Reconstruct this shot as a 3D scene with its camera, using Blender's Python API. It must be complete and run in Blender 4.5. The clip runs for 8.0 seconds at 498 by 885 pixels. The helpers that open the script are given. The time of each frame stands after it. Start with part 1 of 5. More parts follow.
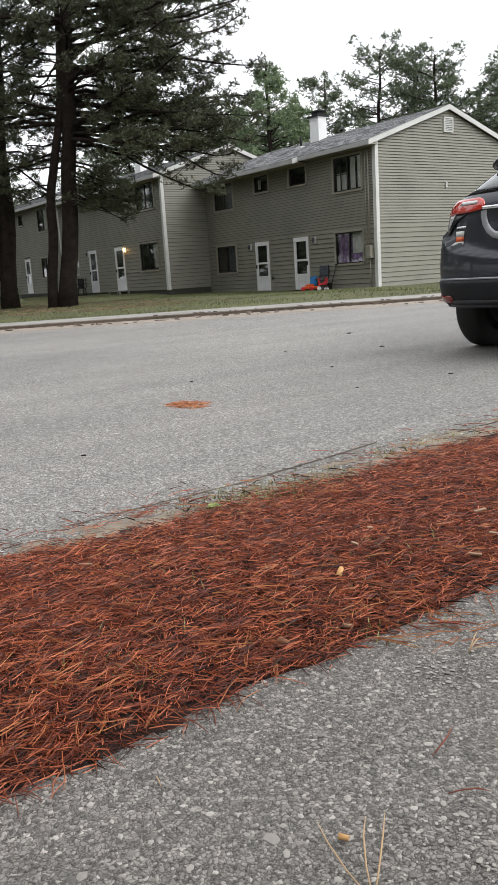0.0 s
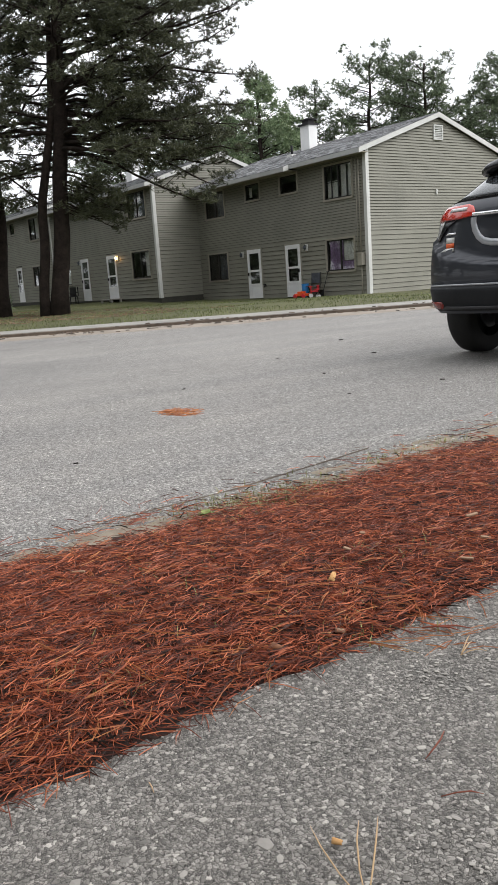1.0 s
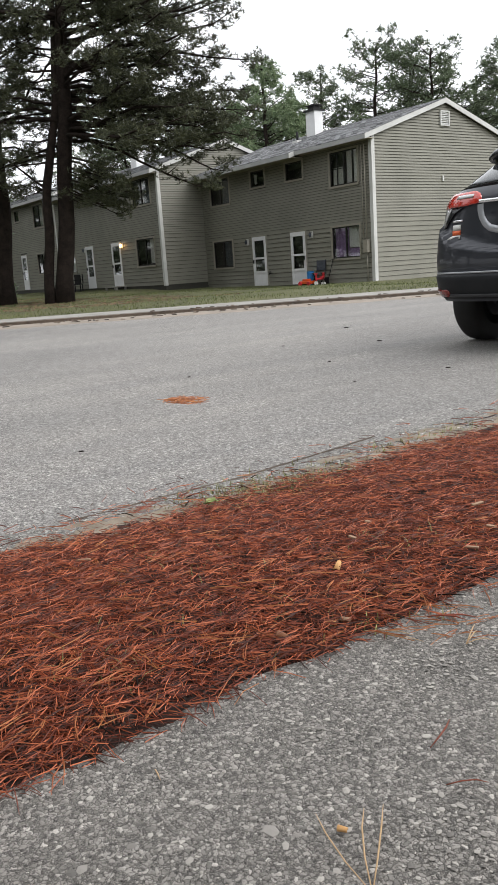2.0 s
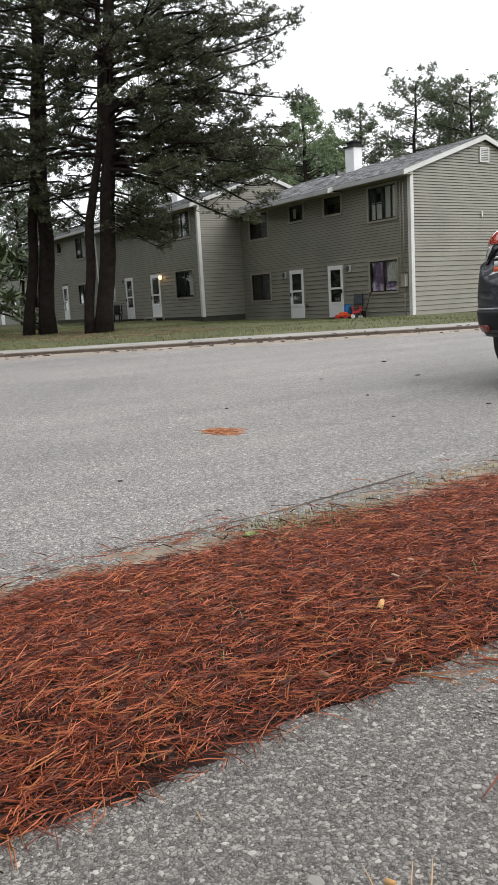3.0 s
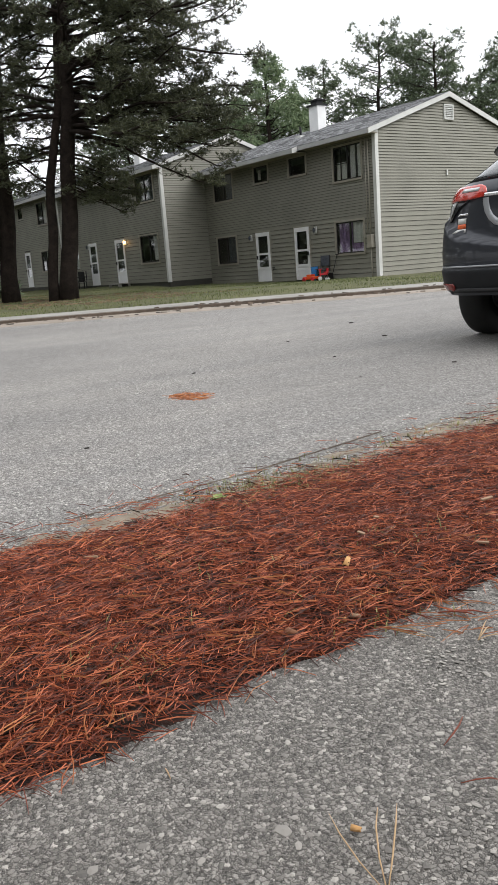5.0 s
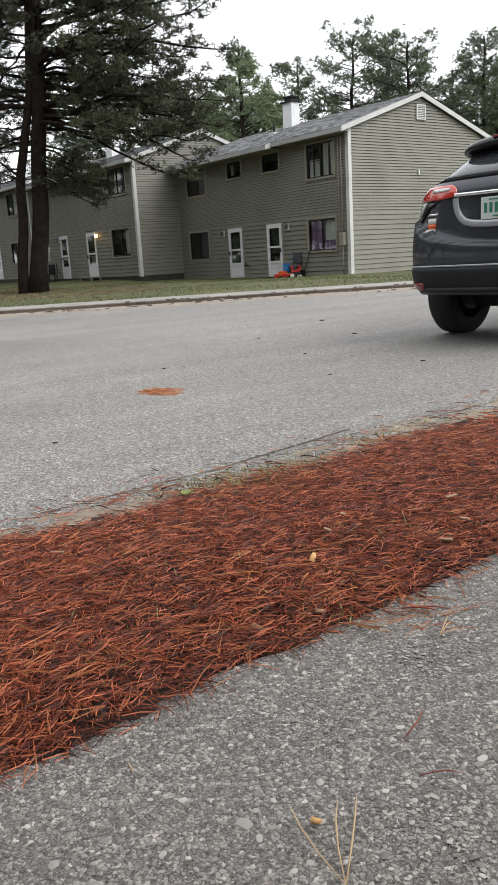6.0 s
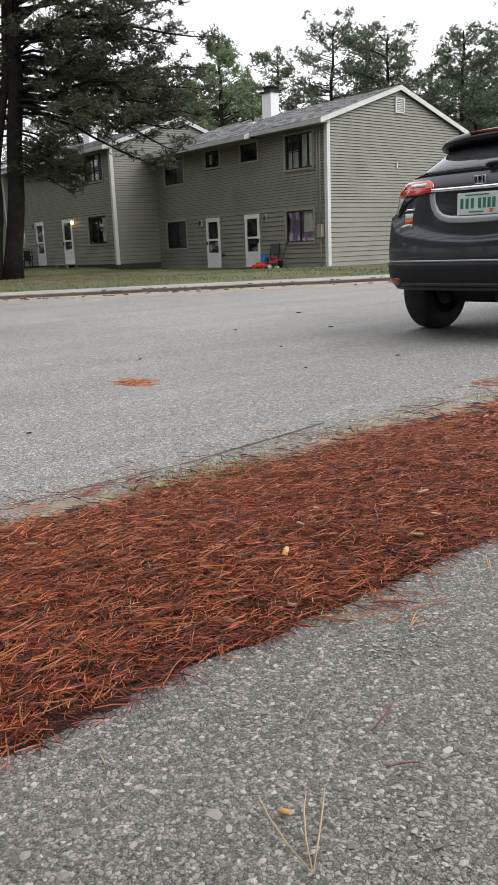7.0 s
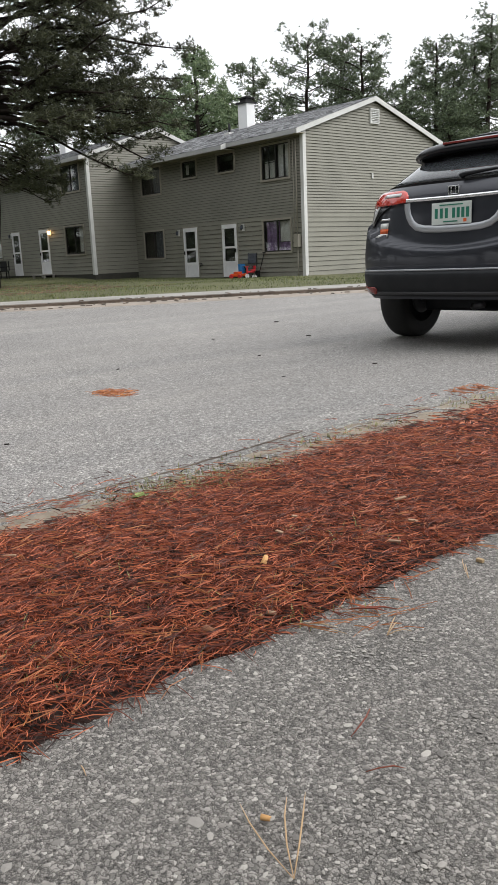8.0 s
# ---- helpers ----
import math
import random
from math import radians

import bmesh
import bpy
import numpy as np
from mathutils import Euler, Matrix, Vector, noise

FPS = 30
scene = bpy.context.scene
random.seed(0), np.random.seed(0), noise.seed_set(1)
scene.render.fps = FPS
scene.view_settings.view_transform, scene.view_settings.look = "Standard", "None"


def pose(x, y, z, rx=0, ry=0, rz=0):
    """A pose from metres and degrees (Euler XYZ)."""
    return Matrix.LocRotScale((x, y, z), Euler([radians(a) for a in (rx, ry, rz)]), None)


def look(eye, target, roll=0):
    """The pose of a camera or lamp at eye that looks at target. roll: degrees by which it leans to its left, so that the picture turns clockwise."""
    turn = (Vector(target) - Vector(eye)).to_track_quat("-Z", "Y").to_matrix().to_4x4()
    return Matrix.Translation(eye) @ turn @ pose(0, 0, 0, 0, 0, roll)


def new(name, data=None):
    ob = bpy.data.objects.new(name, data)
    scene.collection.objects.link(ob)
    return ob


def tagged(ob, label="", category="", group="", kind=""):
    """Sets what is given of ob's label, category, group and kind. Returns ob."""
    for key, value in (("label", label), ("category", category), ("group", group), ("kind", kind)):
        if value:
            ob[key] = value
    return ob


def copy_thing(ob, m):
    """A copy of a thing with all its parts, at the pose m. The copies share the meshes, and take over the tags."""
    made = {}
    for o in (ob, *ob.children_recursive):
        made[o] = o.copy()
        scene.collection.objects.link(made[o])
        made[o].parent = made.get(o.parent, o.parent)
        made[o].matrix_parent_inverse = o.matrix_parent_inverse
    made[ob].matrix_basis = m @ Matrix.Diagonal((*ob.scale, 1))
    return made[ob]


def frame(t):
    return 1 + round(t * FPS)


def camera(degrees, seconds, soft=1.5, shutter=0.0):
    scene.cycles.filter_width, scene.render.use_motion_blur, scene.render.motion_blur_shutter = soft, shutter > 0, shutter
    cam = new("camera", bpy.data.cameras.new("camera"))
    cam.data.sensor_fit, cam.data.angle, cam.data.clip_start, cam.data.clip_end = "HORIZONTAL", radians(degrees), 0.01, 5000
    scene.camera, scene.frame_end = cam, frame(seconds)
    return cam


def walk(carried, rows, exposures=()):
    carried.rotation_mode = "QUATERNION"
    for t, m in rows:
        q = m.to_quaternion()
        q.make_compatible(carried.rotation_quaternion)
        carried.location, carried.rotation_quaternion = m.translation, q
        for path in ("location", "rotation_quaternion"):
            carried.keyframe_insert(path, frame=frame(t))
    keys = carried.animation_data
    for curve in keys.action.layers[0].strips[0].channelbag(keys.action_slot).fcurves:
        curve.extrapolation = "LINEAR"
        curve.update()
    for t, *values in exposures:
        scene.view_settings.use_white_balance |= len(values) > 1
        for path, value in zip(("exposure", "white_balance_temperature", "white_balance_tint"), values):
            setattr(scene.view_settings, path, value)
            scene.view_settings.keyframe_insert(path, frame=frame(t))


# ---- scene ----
cam = camera(35.0, 8.0, soft=0.6)
PATH = [
    (0, (0.379, 0.253, 0.642), (-1.227, 1.371, 0.227), -3.7),
    (0.5, (0.376, 0.252, 0.64), (-1.229, 1.375, 0.238), -3.5),
    (1, (0.384, 0.253, 0.64), (-1.214, 1.388, 0.242), -4.0),
    (1.5, (0.382, 0.257, 0.638), (-1.226, 1.372, 0.222), -4.5),
    (2, (0.381, 0.253, 0.641), (-1.22, 1.373, 0.214), -4.0),
    (2.2, (0.378, 0.249, 0.644), (-1.261, 1.323, 0.245), -4.4),
    (3.3, (0.36, 0.239, 0.648), (-1.297, 1.312, 0.322), -3.0),
    (3.5, (0.362, 0.238, 0.649), (-1.276, 1.337, 0.32), -2.5),
    (4, (0.365, 0.25, 0.638), (-1.257, 1.355, 0.251), -4.0),
    (5.5, (0.37, 0.256, 0.637), (-1.223, 1.38, 0.188), -4.0),
    (6, (0.376, 0.257, 0.639), (-1.185, 1.423, 0.189), -3.4),
    (6.5, (0.376, 0.255, 0.642), (-1.166, 1.441, 0.177), -2.1),
    (7, (0.384, 0.253, 0.649), (-1.135, 1.464, 0.173), -2.3),
    (7.5, (0.386, 0.246, 0.652), (-1.132, 1.465, 0.192), -2.1),
    (8, (0.394, 0.248, 0.652), (-1.095, 1.503, 0.196), -2.5),
]
walk(cam, [(t, look(eye, target, roll)) for t, eye, target, roll in PATH])

# ---- sky and light: bright overcast ----
world = bpy.data.worlds.new("overcast_sky")
scene.world = world
world.use_nodes = True
wn, wl = world.node_tree.nodes, world.node_tree.links
sky = wn.new("ShaderNodeTexSky")
sky.sky_type, sky.sun_disc = "NISHITA", False
sky.sun_elevation, sky.sun_rotation = radians(48), radians(50)
sky.air_density, sky.dust_density, sky.ozone_density = 1.0, 6.0, 1.0
grey = wn.new("ShaderNodeHueSaturation")
grey.inputs["Saturation"].default_value = 0.12
cloud = wn.new("ShaderNodeMix")
cloud.data_type = "RGBA"
cloud.inputs[0].default_value = 0.72
cloud.inputs[7].default_value = (11.0, 11.3, 11.75, 1)
wl.new(sky.outputs[0], grey.inputs["Color"])
wl.new(grey.outputs[0], cloud.inputs[6])
wl.new(cloud.outputs[2], wn["Background"].inputs[0])
wn["Background"].inputs[1].default_value = 0.118
sun = new("sun", bpy.data.lights.new("sun", "SUN"))
sun.data.energy, sun.data.angle, sun.data.color = 0.95, radians(45), (1.0, 0.98, 0.955)
sun.matrix_world = look((17, 14, 24), (0, 0, 0))
scene.view_settings.exposure = 0.55


# ---- materials ----
def mat(name, rough=0.7, metal=0.0, base=(0.5, 0.5, 0.5), **inputs):
    m = bpy.data.materials.new(name)
    m.use_nodes = True
    b = m.node_tree.nodes["Principled BSDF"]
    b.inputs["Base Color"].default_value = (*base, 1)
    b.inputs["Roughness"].default_value = rough
    b.inputs["Metallic"].default_value = metal
    for k, v in inputs.items():
        b.inputs[k.replace("_", " ")].default_value = v
    return m


def node(m, kind, **settings):
    n = m.node_tree.nodes.new(kind)
    for k, v in settings.items():
        n.inputs[k.replace("_", " ")].default_value = v
    return n


def wire(m, a, b):
    m.node_tree.links.new(a, b)


def coords(m):
    return node(m, "ShaderNodeTexCoord").outputs["Object"]


def noise_tex(m, scale, detail=4.0, rough=0.6, vector=None):
    n = node(m, "ShaderNodeTexNoise", Scale=scale, Detail=detail, Roughness=rough)
    wire(m, vector or coords(m), n.inputs["Vector"])
    return n.outputs["Fac"]


def ramp(m, fac, stops):
    r = node(m, "ShaderNodeValToRGB")
    e = r.color_ramp.elements
    while len(e) < len(stops):
        e.new(0.5)
    for k, (p, c) in enumerate(stops):
        e[k].position, e[k].color = p, (*c, 1)
    wire(m, fac, r.inputs["Fac"])
    return r.outputs["Color"]


def mixc(m, fac, a, b, mode="MIX"):
    n = node(m, "ShaderNodeMix")
    n.data_type, n.blend_type = "RGBA", mode
    for sock, v in ((n.inputs[0], fac), (n.inputs[6], a), (n.inputs[7], b)):
        if isinstance(v, (int, float)):
            sock.default_value = v
        elif isinstance(v, tuple):
            sock.default_value = (*v, 1)
        else:
            wire(m, v, sock)
    return n.outputs[2]


def paint(m, colour=None, rough=None):
    b = m.node_tree.nodes["Principled BSDF"]
    if colour is not None:
        wire(m, colour, b.inputs["Base Color"])
    if rough is not None:
        wire(m, rough, b.inputs["Roughness"])


def bump(m, height, strength=0.3, distance=0.01):
    n = node(m, "ShaderNodeBump", Strength=strength, Distance=distance)
    wire(m, height, n.inputs["Height"])
    wire(m, n.outputs[0], m.node_tree.nodes["Principled BSDF"].inputs["Normal"])


def varied(name, dark, light, scale, rough=0.8, fine=None, bumpy=0.2, dist=0.005, **more):
    """A surface that varies at two scales between two colours."""
    m = mat(name, rough, base=light, **more)
    a = noise_tex(m, scale)
    f = noise_tex(m, fine or scale * 14, 6.0, 0.7)
    c = mixc(m, 0.35, ramp(m, a, [(0.3, dark), (0.7, light)]), ramp(m, f, [(0.3, dark), (0.7, light)]))
    paint(m, c)
    if bumpy:
        bump(m, f, bumpy, dist)
    return m


def asphalt(name, dark, light, stone, patch, wear=(0.3, 0.7)):
    """Worn asphalt: broken stones and finer grains with dark joints, under broad patches of wear."""
    m = mat(name, 0.82)
    warp = node(m, "ShaderNodeTexNoise", Scale=0.7 / stone, Detail=4.0)
    wire(m, coords(m), warp.inputs["Vector"])
    shift = node(m, "ShaderNodeVectorMath")
    shift.operation = "SCALE"
    shift.inputs["Scale"].default_value = stone * 1.7
    wire(m, warp.outputs["Color"], shift.inputs[0])
    place = node(m, "ShaderNodeVectorMath")
    wire(m, coords(m), place.inputs[0])
    wire(m, shift.outputs[0], place.inputs[1])

    def cells(size):
        a = node(m, "ShaderNodeTexVoronoi", Scale=1.0 / size)
        b = node(m, "ShaderNodeTexVoronoi", Scale=1.0 / size)
        b.feature = "DISTANCE_TO_EDGE"
        for q in (a, b):
            wire(m, place.outputs[0], q.inputs["Vector"])
        parts = node(m, "ShaderNodeSeparateColor")
        wire(m, a.outputs["Color"], parts.inputs[0])
        return parts.outputs, b.outputs["Distance"]
    big, big_edge = cells(stone)
    small, small_edge = cells(stone * 0.5)
    mid = tuple((a + b) / 2 for a, b in zip(dark, light))
    pale = tuple(min(0.7, c * 1.45) for c in light)
    joint = (0.22, 0.21, 0.20)
    stones = mixc(m, 1.0, ramp(m, big[1], [(0.0, dark), (0.45, mid), (0.93, light), (0.99, pale)]), ramp(m, big_edge, [(0.0, joint), (0.11, (1, 1, 1))]), "MULTIPLY")
    grains = mixc(m, 1.0, ramp(m, small[1], [(0.1, tuple(c * 0.72 for c in dark)), (0.9, mid)]), ramp(m, small_edge, [(0.0, joint), (0.14, (1, 1, 1))]), "MULTIPLY")
    c = mixc(m, ramp(m, big[0], [(0.30, (0, 0, 0)), (0.32, (1, 1, 1))]), grains, stones)
    c = mixc(m, 1.0, c, ramp(m, noise_tex(m, patch, 5.0), [(wear[0], (0.98, 0.98, 0.98)), (wear[1], (1.30, 1.29, 1.27))]), "MULTIPLY")
    c = mixc(m, 1.0, c, ramp(m, noise_tex(m, 520, 3.0), [(0.3, (0.86, 0.86, 0.86)), (0.7, (1.2, 1.2, 1.2))]), "MULTIPLY")
    c = mixc(m, 1.0, c, ramp(m, noise_tex(m, 1.1 / stone, 3.0, 0.7), [(0.36, (0.42, 0.41, 0.40)), (0.47, (1, 1, 1))]), "MULTIPLY")
    paint(m, c)
    bump(m, ramp(m, big_edge, [(0.0, (0, 0, 0)), (0.2, (1, 1, 1))]), 0.6, stone * 0.30)
    return m


def streaks(m, across, along, low, high):
    """Faint bands along the road's run, multiplied into the colour."""
    b = m.node_tree.nodes["Principled BSDF"]
    old = b.inputs["Base Color"].links[0].from_socket
    mp = node(m, "ShaderNodeMapping")
    mp.inputs["Scale"].default_value = (across, along, 1)
    wire(m, coords(m), mp.inputs["Vector"])
    band_fac = noise_tex(m, 1.0, 4.0, 0.65, mp.outputs[0])
    paint(m, mixc(m, 1.0, old, ramp(m, band_fac, [(0.35, low), (0.65, high)]), "MULTIPLY"))


ROAD = asphalt("road_asphalt", (0.205, 0.196, 0.188), (0.37, 0.355, 0.34), 0.0085, 0.35)
streaks(ROAD, 1.6, 0.12, (0.90, 0.905, 0.915), (1.08, 1.07, 1.055))
PATHWAY = asphalt("path_asphalt", (0.135, 0.126, 0.115), (0.285, 0.265, 0.243), 0.0064, 0.9)
CONCRETE = varied("pale_concrete", (0.19, 0.18, 0.165), (0.33, 0.32, 0.295), 1.2, 0.9)
KERB = varied("kerb_dirt", (0.035, 0.028, 0.022), (0.17, 0.13, 0.10), 1.1, 0.95)
SAND = varied("sandy_gravel", (0.17, 0.14, 0.11), (0.36, 0.31, 0.26), 3.0, 0.95, 90, 0.5)
# Dark soil, taken near black to carry the shade in the needle mat's gaps.
LITTERSHADE = varied("shaded_pine_litter", (0.007, 0.004, 0.003), (0.045, 0.017, 0.010), 9.0, 0.95, 160, 0.8, 0.01)
LAWN = varied("lawn_soil", (0.036, 0.040, 0.013), (0.11, 0.108, 0.038), 0.6, 0.95, 22, 0.4, 0.02)
SIDING = varied("grey_green_siding", (0.166, 0.161, 0.130), (0.232, 0.225, 0.184), 0.7, 0.62, 30, 0.08)
# Near-black backing: the shade in the grooves between boards, put into colour.
SHADEBACK = varied("siding_groove_shade", (0.035, 0.034, 0.028), (0.06, 0.058, 0.048), 2.0)
TRIM = varied("white_trim", (0.46, 0.46, 0.44), (0.62, 0.62, 0.60), 1.5, 0.5, 40, 0.05)
FASCIA = varied("weathered_fascia", (0.36, 0.36, 0.36), (0.50, 0.50, 0.50), 1.0, 0.6, 30, 0.05)
DOORWHITE = varied("white_door_paint", (0.66, 0.66, 0.67), (0.80, 0.80, 0.80), 2.0, 0.45, 40, 0.04)
WINFRAME = mat("dark_window_frame", 0.4, 0.2, (0.02, 0.018, 0.016))
CASING = varied("window_casing", (0.23, 0.21, 0.17), (0.32, 0.30, 0.25), 2.0, 0.6)
GLASS = mat("window_glass", 0.03, 0.0, (0.9, 0.93, 0.92), Transmission_Weight=1.0, IOR=1.45)
ROOM = mat("room_plaster", 0.9, 0.0, (0.16, 0.15, 0.14))
CURTAIN = varied("pale_curtain", (0.62, 0.60, 0.57), (0.82, 0.80, 0.77), 6.0, 0.9)
PURPLE = varied("purple_curtain", (0.16, 0.09, 0.20), (0.42, 0.28, 0.48), 9.0, 0.9)
SLATE = varied("blue_grey_curtain", (0.03, 0.035, 0.045), (0.10, 0.11, 0.13), 8.0, 0.9)
SHINGLE = varied("grey_shingle", (0.13, 0.132, 0.135), (0.30, 0.303, 0.31), 5.0, 0.9, 40.0, 0.5, 0.01)
tabs = node(SHINGLE, "ShaderNodeTexBrick", Scale=1.0)
tabs.inputs["Brick Width"].default_value, tabs.inputs["Row Height"].default_value, tabs.inputs["Mortar Size"].default_value = 0.31, 0.161, 0.006
tabs.inputs["Color1"].default_value, tabs.inputs["Color2"].default_value, tabs.inputs["Mortar"].default_value = (0.34, 0.34, 0.345, 1), (1.7, 1.7, 1.7, 1), (0.35, 0.35, 0.35, 1)
wire(SHINGLE, coords(SHINGLE), tabs.inputs["Vector"])
paint(SHINGLE, mixc(SHINGLE, 1.0, SHINGLE.node_tree.nodes["Principled BSDF"].inputs["Base Color"].links[0].from_socket, tabs.outputs["Color"], "MULTIPLY"))
CHIMNEY = varied("chimney_paint", (0.66, 0.66, 0.66), (0.78, 0.78, 0.78), 2.0, 0.6)
SOOT = mat("black_metal", 0.6, 0.5, (0.012, 0.012, 0.013))
BARK = varied("pine_bark", (0.009, 0.007, 0.006), (0.036, 0.027, 0.022), 5.0, 0.95, 26, 1.0, 0.03, Specular_IOR_Level=0.12)
FOUNDATION = varied("foundation_concrete", (0.11, 0.10, 0.09), (0.2, 0.19, 0.17), 2.0, 0.9)


def foliage(name, dark, light):
    m = mat(name, 0.6)
    g = node(m, "ShaderNodeNewGeometry")
    paint(m, ramp(m, g.outputs["Random Per Island"], [(0.0, dark), (0.55, tuple((a + b) / 2 for a, b in zip(dark, light))), (1.0, light)]))
    return m


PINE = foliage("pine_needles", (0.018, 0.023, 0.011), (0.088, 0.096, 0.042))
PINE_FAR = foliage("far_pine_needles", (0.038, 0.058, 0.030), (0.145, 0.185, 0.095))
PINE_LIGHT = foliage("light_conifer_needles", (0.085, 0.135, 0.06), (0.22, 0.28, 0.145))
GRASS = foliage("grass_blades", (0.045, 0.064, 0.015), (0.17, 0.19, 0.06))
LAWNBROWN = foliage("old_brown_needles", (0.06, 0.035, 0.018), (0.20, 0.12, 0.06))
# Needle tones: the dark and pale ends also carry the mat's shadows and highlights.
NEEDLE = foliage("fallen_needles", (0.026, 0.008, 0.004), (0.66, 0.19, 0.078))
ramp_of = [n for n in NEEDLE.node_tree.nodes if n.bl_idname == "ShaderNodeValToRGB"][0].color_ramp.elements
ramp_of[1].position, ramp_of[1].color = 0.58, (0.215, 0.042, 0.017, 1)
NEEDLE.node_tree.nodes["Principled BSDF"].inputs["Roughness"].default_value = 0.55
KERBLITTER = foliage("dark_kerb_litter", (0.018, 0.013, 0.009), (0.15, 0.10, 0.065))
NEEDLE_PALE = foliage("fresh_fallen_needles", (0.30, 0.085, 0.028), (0.50, 0.20, 0.065))
STRAW = foliage("dry_straw_needles", (0.40, 0.24, 0.12), (0.60, 0.42, 0.24))
STONES = foliage("loose_aggregate", (0.11, 0.10, 0.09), (0.42, 0.39, 0.35))
EDGEGRASS = foliage("edge_grass", (0.13, 0.14, 0.04), (0.36, 0.36, 0.14))
WEED = foliage("weed_leaf", (0.15, 0.21, 0.05), (0.32, 0.38, 0.12))


# ---- mesh helpers ----
def mesh(name, verts, faces, material, smooth=False):
    d = bpy.data.meshes.new(name)
    d.from_pydata([tuple(v) for v in verts], [], [tuple(f) for f in faces])
    d.materials.append(material)
    if smooth:
        d.polygons.foreach_set("use_smooth", [True] * len(d.polygons))
    return d


def thing(name, label, category, at=(0, 0, 0), turn=0.0, group="", kind=""):
    e = new(name)
    e.empty_display_size = 0.2
    e.matrix_basis = pose(*at, 0, 0, turn)
    return tagged(e, label, category, group, kind)


def child(name, data, parent, label=""):
    ob = new(name, data)
    ob.parent = parent
    return tagged(ob, label)


def box_data(boxes):
    v, f = [], []
    for (x0, y0, z0), (x1, y1, z1) in boxes:
        k = len(v)
        v += [(x, y, z) for z in (z0, z1) for y in (y0, y1) for x in (x0, x1)]
        f += [(k, k + 2, k + 3, k + 1), (k + 4, k + 5, k + 7, k + 6), (k, k + 1, k + 5, k + 4),
              (k + 2, k + 6, k + 7, k + 3), (k, k + 4, k + 6, k + 2), (k + 1, k + 3, k + 7, k + 5)]
    return v, f


def boxes(name, items, material, parent=None, label="", bevel=0.0):
    """Boxes given by two corners each, as one mesh."""
    d = mesh(name, *box_data([tuple(zip(*[sorted(p) for p in zip(a, b)])) for a, b in items]), material)
    if bevel:
        bm = bmesh.new()
        bm.from_mesh(d)
        bmesh.ops.bevel(bm, geom=bm.edges[:], offset=bevel, segments=2, affect="EDGES", profile=0.5)
        bm.to_mesh(d)
        bm.free()
    return child(name, d, parent, label) if parent else new(name, d)


def tube(v, f, path, radii, sides=6):
    """Adds a round tube along a path to lists of vertices and faces."""
    path = [Vector(p) for p in path]
    k = len(v)
    for i, p in enumerate(path):
        way = (path[min(i + 1, len(path) - 1)] - path[max(i - 1, 0)]).normalized()
        a = way.cross(Vector((0.31, 0.17, 0.93))).normalized()
        b = way.cross(a)
        for j in range(sides):
            t = 2 * math.pi * j / sides
            v.append(p + (a * math.cos(t) + b * math.sin(t)) * radii[i])
    for i in range(len(path) - 1):
        for j in range(sides):
            n = (j + 1) % sides
            f.append((k + i * sides + j, k + i * sides + n, k + (i + 1) * sides + n, k + (i + 1) * sides + j))
    f.append(tuple(range(k + sides - 1, k - 1, -1)))
    f.append(tuple(range(k + (len(path) - 1) * sides, k + len(path) * sides)))


def fast_mesh(name, verts, faces, material, smooth=False):
    """A mesh from arrays: faces all of one size."""
    d = bpy.data.meshes.new(name)
    verts, faces = np.asarray(verts, dtype=np.float32), np.asarray(faces, dtype=np.int32)
    n, k = faces.shape
    d.vertices.add(len(verts))
    d.vertices.foreach_set("co", verts.ravel())
    d.loops.add(n * k)
    d.loops.foreach_set("vertex_index", faces.ravel())
    d.polygons.add(n)
    d.polygons.foreach_set("loop_start", np.arange(0, n * k, k, dtype=np.int32))
    d.polygons.foreach_set("use_smooth", np.full(n, smooth))
    d.update(calc_edges=True)
    d.materials.append(material)
    return d


# ---- ground ----
# The kerb line of the far side and the straight near edge of the road.
KA, KB = Vector((-13.2, 4.63, 0)), Vector((-9.35, 11.6, 0))
KDIR = (KB - KA).normalized()
KOUT = Vector((-KDIR.y, KDIR.x, 0))


def off_kerb(p):
    """Metres beyond the far kerb line, away from the road."""
    return (Vector((p[0], p[1], 0)) - KA).dot(KOUT)


def land(x, y):
    """Height of the ground beside the road."""
    d = off_kerb((x, y))
    if d < 1.1:
        return -0.11
    rise = min(1.0, (d - 1.1) / 0.4)
    z = -0.11 + 0.10 * rise
    if d > 3:
        z += 0.03 * math.sin(x * 0.7) * math.sin(y * 0.5 + 1)
    if y > 15:
        z += -0.10 * min(1, (y - 15) / 5) * (1 if x > -31 else max(0, 1 - (-31 - x) / 2))
        if x < -31:
            z += 0.12 * min(1, (-31 - x) / 3) * min(1, (y - 15) / 4)
    return z


def sheet(name, xs, ys, height, material, label, category="ground"):
    v = [(x, y, height(x, y)) for y in ys for x in xs]
    n = len(xs)
    f = [(j * n + i, j * n + i + 1, (j + 1) * n + i + 1, (j + 1) * n + i) for j in range(len(ys) - 1) for i in range(n - 1)]
    return tagged(new(name, mesh(name, v, f, material, True)), label, category, kind="structure")


def spread(a, b, n):
    return [a + (b - a) * i / n for i in range(n + 1)]


sheet("ground", [-900, -300, -120] + spread(-70, -8, 124) + [-6, 60, 200, 900], [-900, -200, -60] + spread(-20, 45, 130) + [80, 200, 900],
      lambda x, y: land(x, y) if -70 <= x <= -8 and -20 <= y <= 45 else -0.16, LAWN, "patchy green and brown lawn round the houses")


